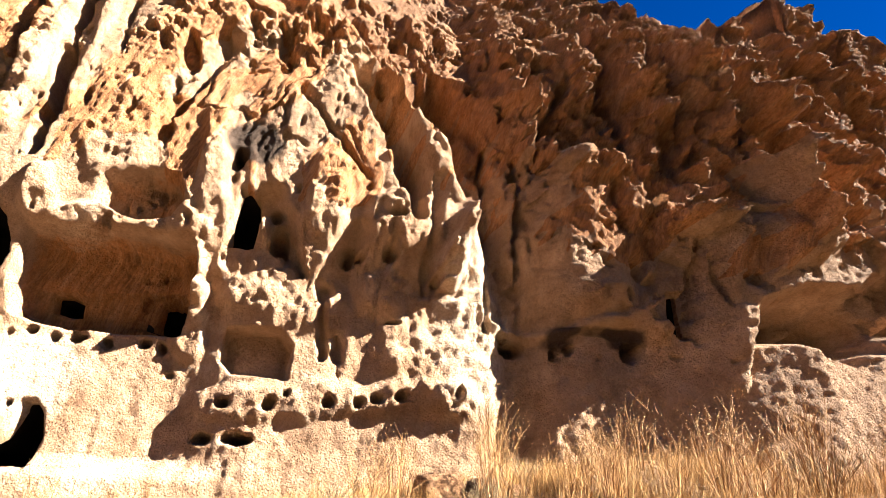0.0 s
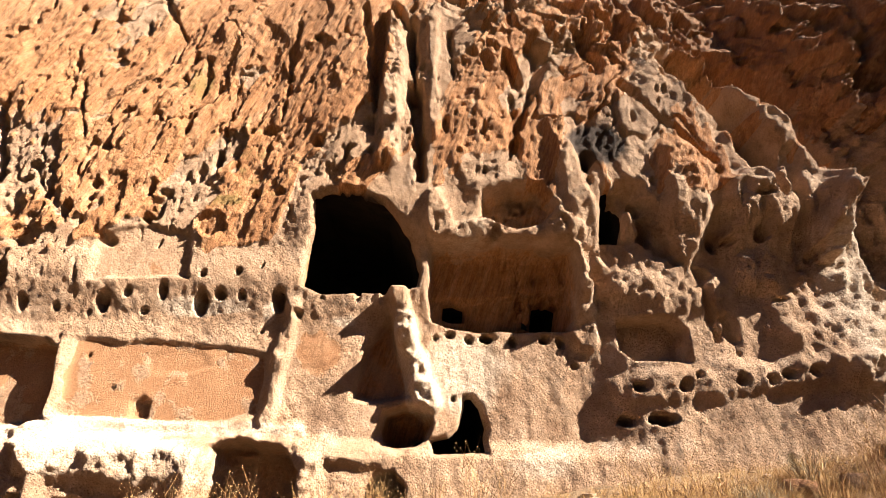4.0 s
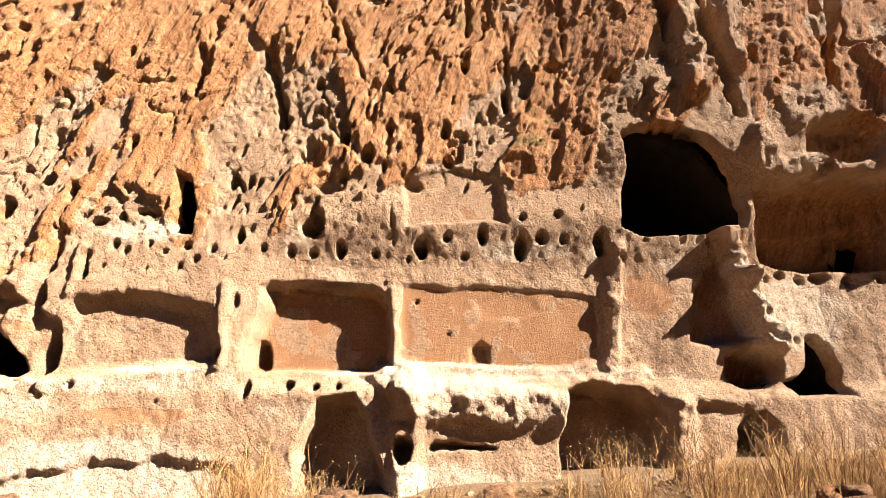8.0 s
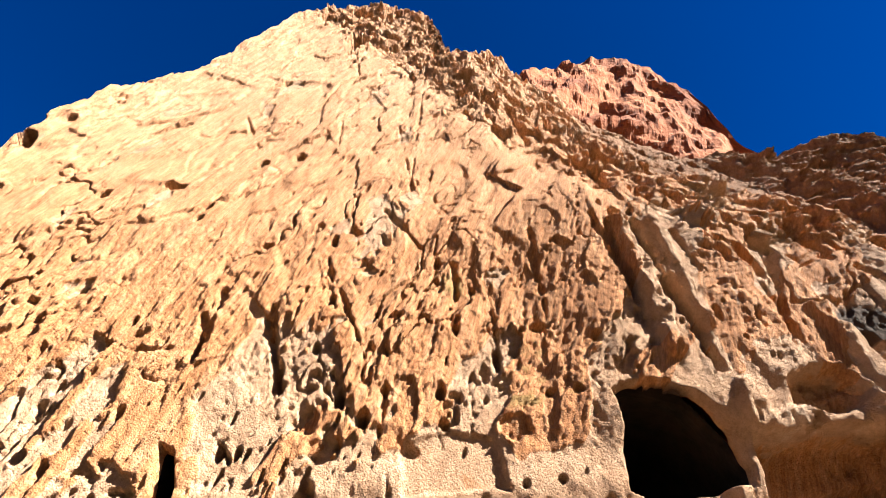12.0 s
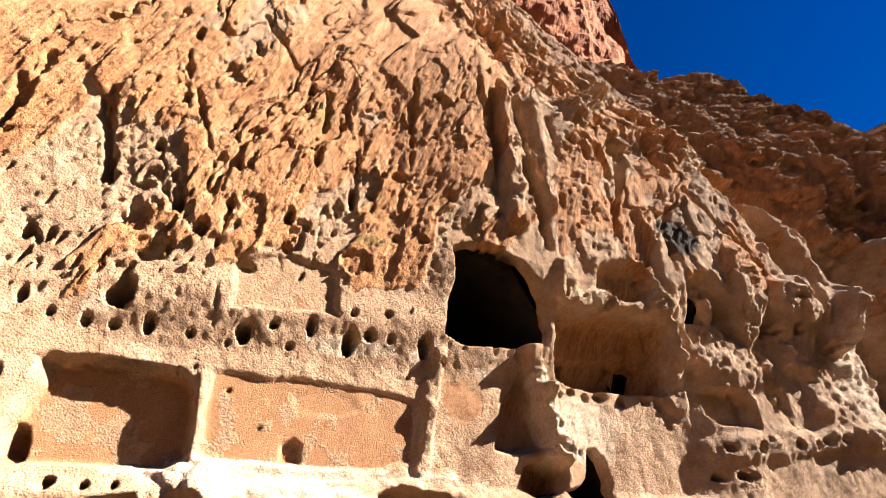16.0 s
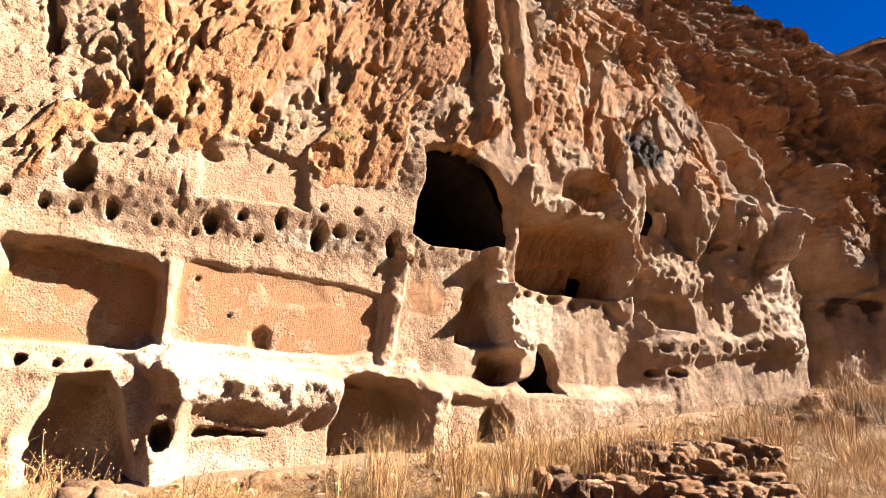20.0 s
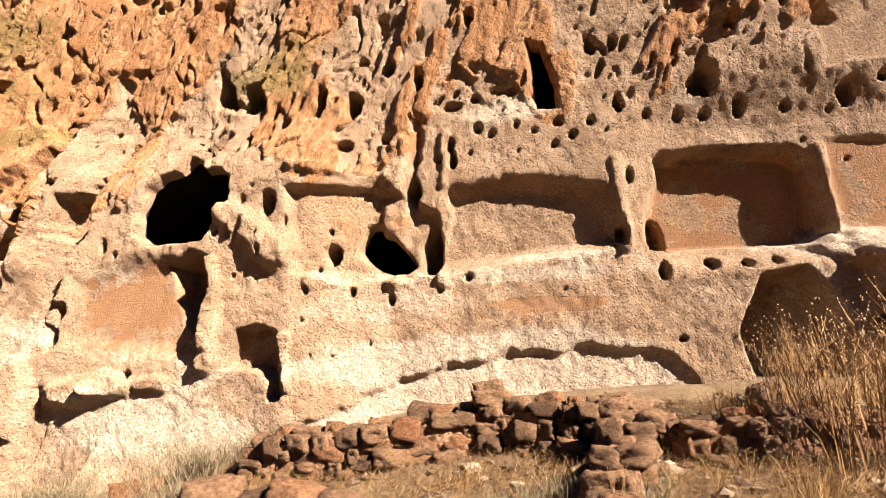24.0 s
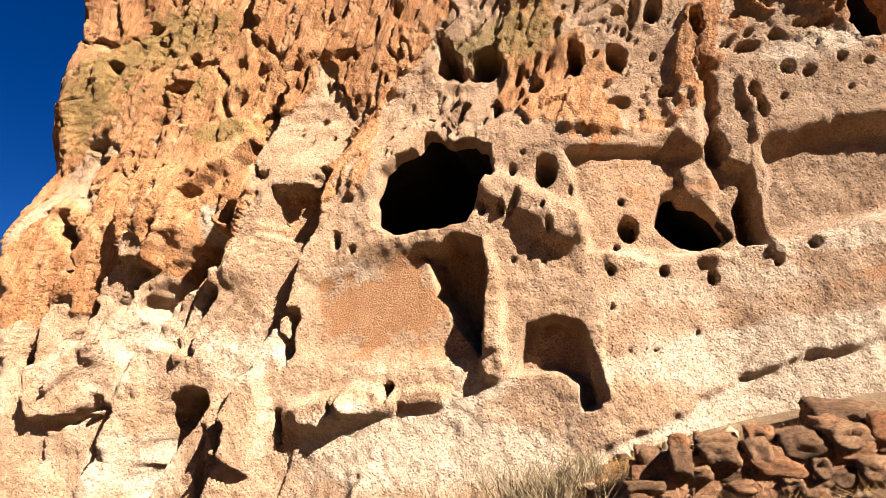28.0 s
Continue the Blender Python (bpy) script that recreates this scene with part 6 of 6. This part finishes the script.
def weed(label, seed, stems, tall, spread, mat=None, heads=True):
    """A dead flowering plant: stalks that fork near the top, with seed heads."""
    rng = np.random.RandomState(seed)
    plant = tagged(new("dried_weed"), label, "plant", "dried weeds")
    roots, tips, bends, widths, ends = [], [], [], [], []
    for _ in range(stems):
        a, h = rng.uniform(0, 2 * np.pi), tall * rng.uniform(0.55, 1.0)
        lean = spread * rng.uniform(0.2, 1.0)
        r0 = np.array([np.cos(a), np.sin(a), 0]) * rng.uniform(0, 0.09)
        t0 = r0 + np.array([np.cos(a) * lean * h * 0.6, np.sin(a) * lean * h * 0.6, h])
        b0 = np.array([np.cos(a), np.sin(a), -0.1]) * lean * h * 0.3
        roots.append(r0), tips.append(t0), bends.append(b0), widths.append(rng.uniform(0.006, 0.010))
        for _ in range(rng.randint(3, 8)):
            t = rng.uniform(0.45, 0.98)
            p = r0 + (t0 - r0) * t + b0 * t * t
            q = p + np.array([rng.normal() * 0.07, rng.normal() * 0.07, rng.uniform(0.06, 0.20)]) * (tall / 0.7)
            roots.append(p), tips.append(q), bends.append(rng.normal(size=3) * 0.012), widths.append(0.0045)
            ends.append(q + bends[-1])
        ends.append(t0 + b0)
    v, f = strips(np.array(roots), np.array(tips), np.array(bends), np.array(widths))
    st = new("foliage", quad_mesh("foliage", v, f, mat or STALK))
    st.parent = plant
    tagged(st, kind="stuff")
    if heads:
        c = np.array(ends)
        r = rng.uniform(0.003, 0.0075, len(c))[:, None, None]
        octa = np.array([(1, 0, 0), (0, 1, 0), (-1, 0, 0), (0, -1, 0), (0, 0, 1.1), (0, 0, -1.1)])
        vv = (c[:, None, :] + octa[None] * r).reshape(-1, 3)
        tri = np.array([(0, 1, 4, 4), (1, 2, 4, 4), (2, 3, 4, 4), (3, 0, 4, 4), (1, 0, 5, 5), (2, 1, 5, 5), (3, 2, 5, 5), (0, 3, 5, 5)])[:, :3]
        ff = (np.arange(len(c))[:, None, None] * 6 + tri[None]).reshape(-1, 3)
        mesh = bpy.data.meshes.new("seed_head")
        mesh.from_pydata(vv.tolist(), [], ff.tolist())
        mesh.materials.append(HEAD)
        hd = new("seed_head", mesh)
        hd.parent = plant
        tagged(hd, "pale round seed heads", kind="stuff")
    return plant


MATTED = straw_material("matted_straw", ((0.0, (0.055, 0.027, 0.010)), (0.5, (0.143, 0.070, 0.026)), (1.0, (0.269, 0.148, 0.053))))


def matted_patch(label, x0, x1, y0, y1, n, seed):
    """Fallen blades and litter lying across the soil."""
    rng = np.random.RandomState(seed)
    x, y = rng.uniform(x0, x1, n), rng.uniform(y0, y1, n)
    a, ln_ = rng.uniform(0, 2 * np.pi, n), rng.uniform(0.04, 0.13, n)
    root = np.stack([x, y, ground_z(x, y) + rng.uniform(0, 0.05, n)], 1)
    ex, ey = x + np.cos(a) * ln_, y + np.sin(a) * ln_
    tip = np.stack([ex, ey, ground_z(ex, ey) + rng.uniform(0.0, 0.10, n)], 1)
    v, f = strips(root, tip, np.stack([0 * x, 0 * x, rng.uniform(0, 0.05, n)], 1), rng.uniform(0.002, 0.0045, n))
    tagged(new("matted_grass", quad_mesh("matted_grass", v, f, MATTED)), label, "grass", kind="stuff")


matted_patch("dark matted dead grass below the carved rooms", -13.6, -6.0, 2.8, 5.7, 60000, 61)
matted_patch("dark matted dead grass on the slope", -6.0, 3.0, 2.6, 5.6, 60000, 62)
WEEDS = [weed("tall dried weed with pale round seed heads", i, n, h, s) for i, n, h, s in ((31, 16, 0.75, 0.35), (32, 12, 0.6, 0.45), (33, 22, 0.85, 0.30), (34, 9, 0.55, 0.5))]
BRUSH = [weed("low grey-brown dead brush with fine twigs", i, n, h, s, SAGE, False) for i, n, h, s in ((41, 70, 0.38, 0.9), (42, 60, 0.30, 1.1))]
used = set()


def plant_at(kind, x, y, k=1.0):
    m = pose(x, y, gz(x, y) - 0.02, 0, 0, rs.uniform(0, 360)) @ Matrix.Diagonal((k, k, k, 1))
    if kind.name in used:
        ob = copy_thing(kind, m)
        ob.matrix_basis = m
    else:
        used.add(kind.name)
        kind.matrix_basis = m


rs = random.Random(21)
for x0, x1, y0, y1, n, k in ((-9.0, -8.0, 4.2, 5.2, 18, 1.1), (-7.6, -6.9, 4.4, 5.2, 4, 0.8), (-6.1, -4.9, 3.9, 5.4, 16, 0.95), (-4.6, -2.4, 3.8, 5.4, 24, 0.9), (-2.0, 0.2, 4.2, 5.1, 14, 0.9),
                           (0.2, 2.2, 3.9, 5.2, 16, 1.0), (2.2, 4.0, 3.6, 5.2, 24, 1.0), (4.0, 8.0, 3.0, 4.6, 30, 1.1), (-6.4, -5.6, 4.5, 5.2, 5, 0.9), (-11.6, -9.0, 3.0, 4.4, 5, 0.7), (-3.4, -2.2, 2.9, 3.6, 5, 0.8), (-9.4, -8.9, 4.3, 5.3, 5, 0.8)):
    for _ in range(n):
        plant_at(rs.choice(WEEDS), rs.uniform(x0, x1), rs.uniform(y0, y1), k * rs.uniform(0.6, 1.15))
for x0, x1, y0, y1, n, k in ((-15.6, -13.4, 4.5, 5.5, 16, 1.0), (-10.9, -10.0, 3.6, 4.4, 5, 0.7), (-13.4, -12.8, 5.3, 5.8, 3, 0.7), (4.0, 8.0, 2.6, 4.4, 16, 1.3), (-2.4, 2.0, 4.5, 5.4, 8, 0.8)):
    for _ in range(n):
        plant_at(rs.choice(BRUSH), rs.uniform(x0, x1), rs.uniform(y0, y1), k * rs.uniform(0.8, 1.25))
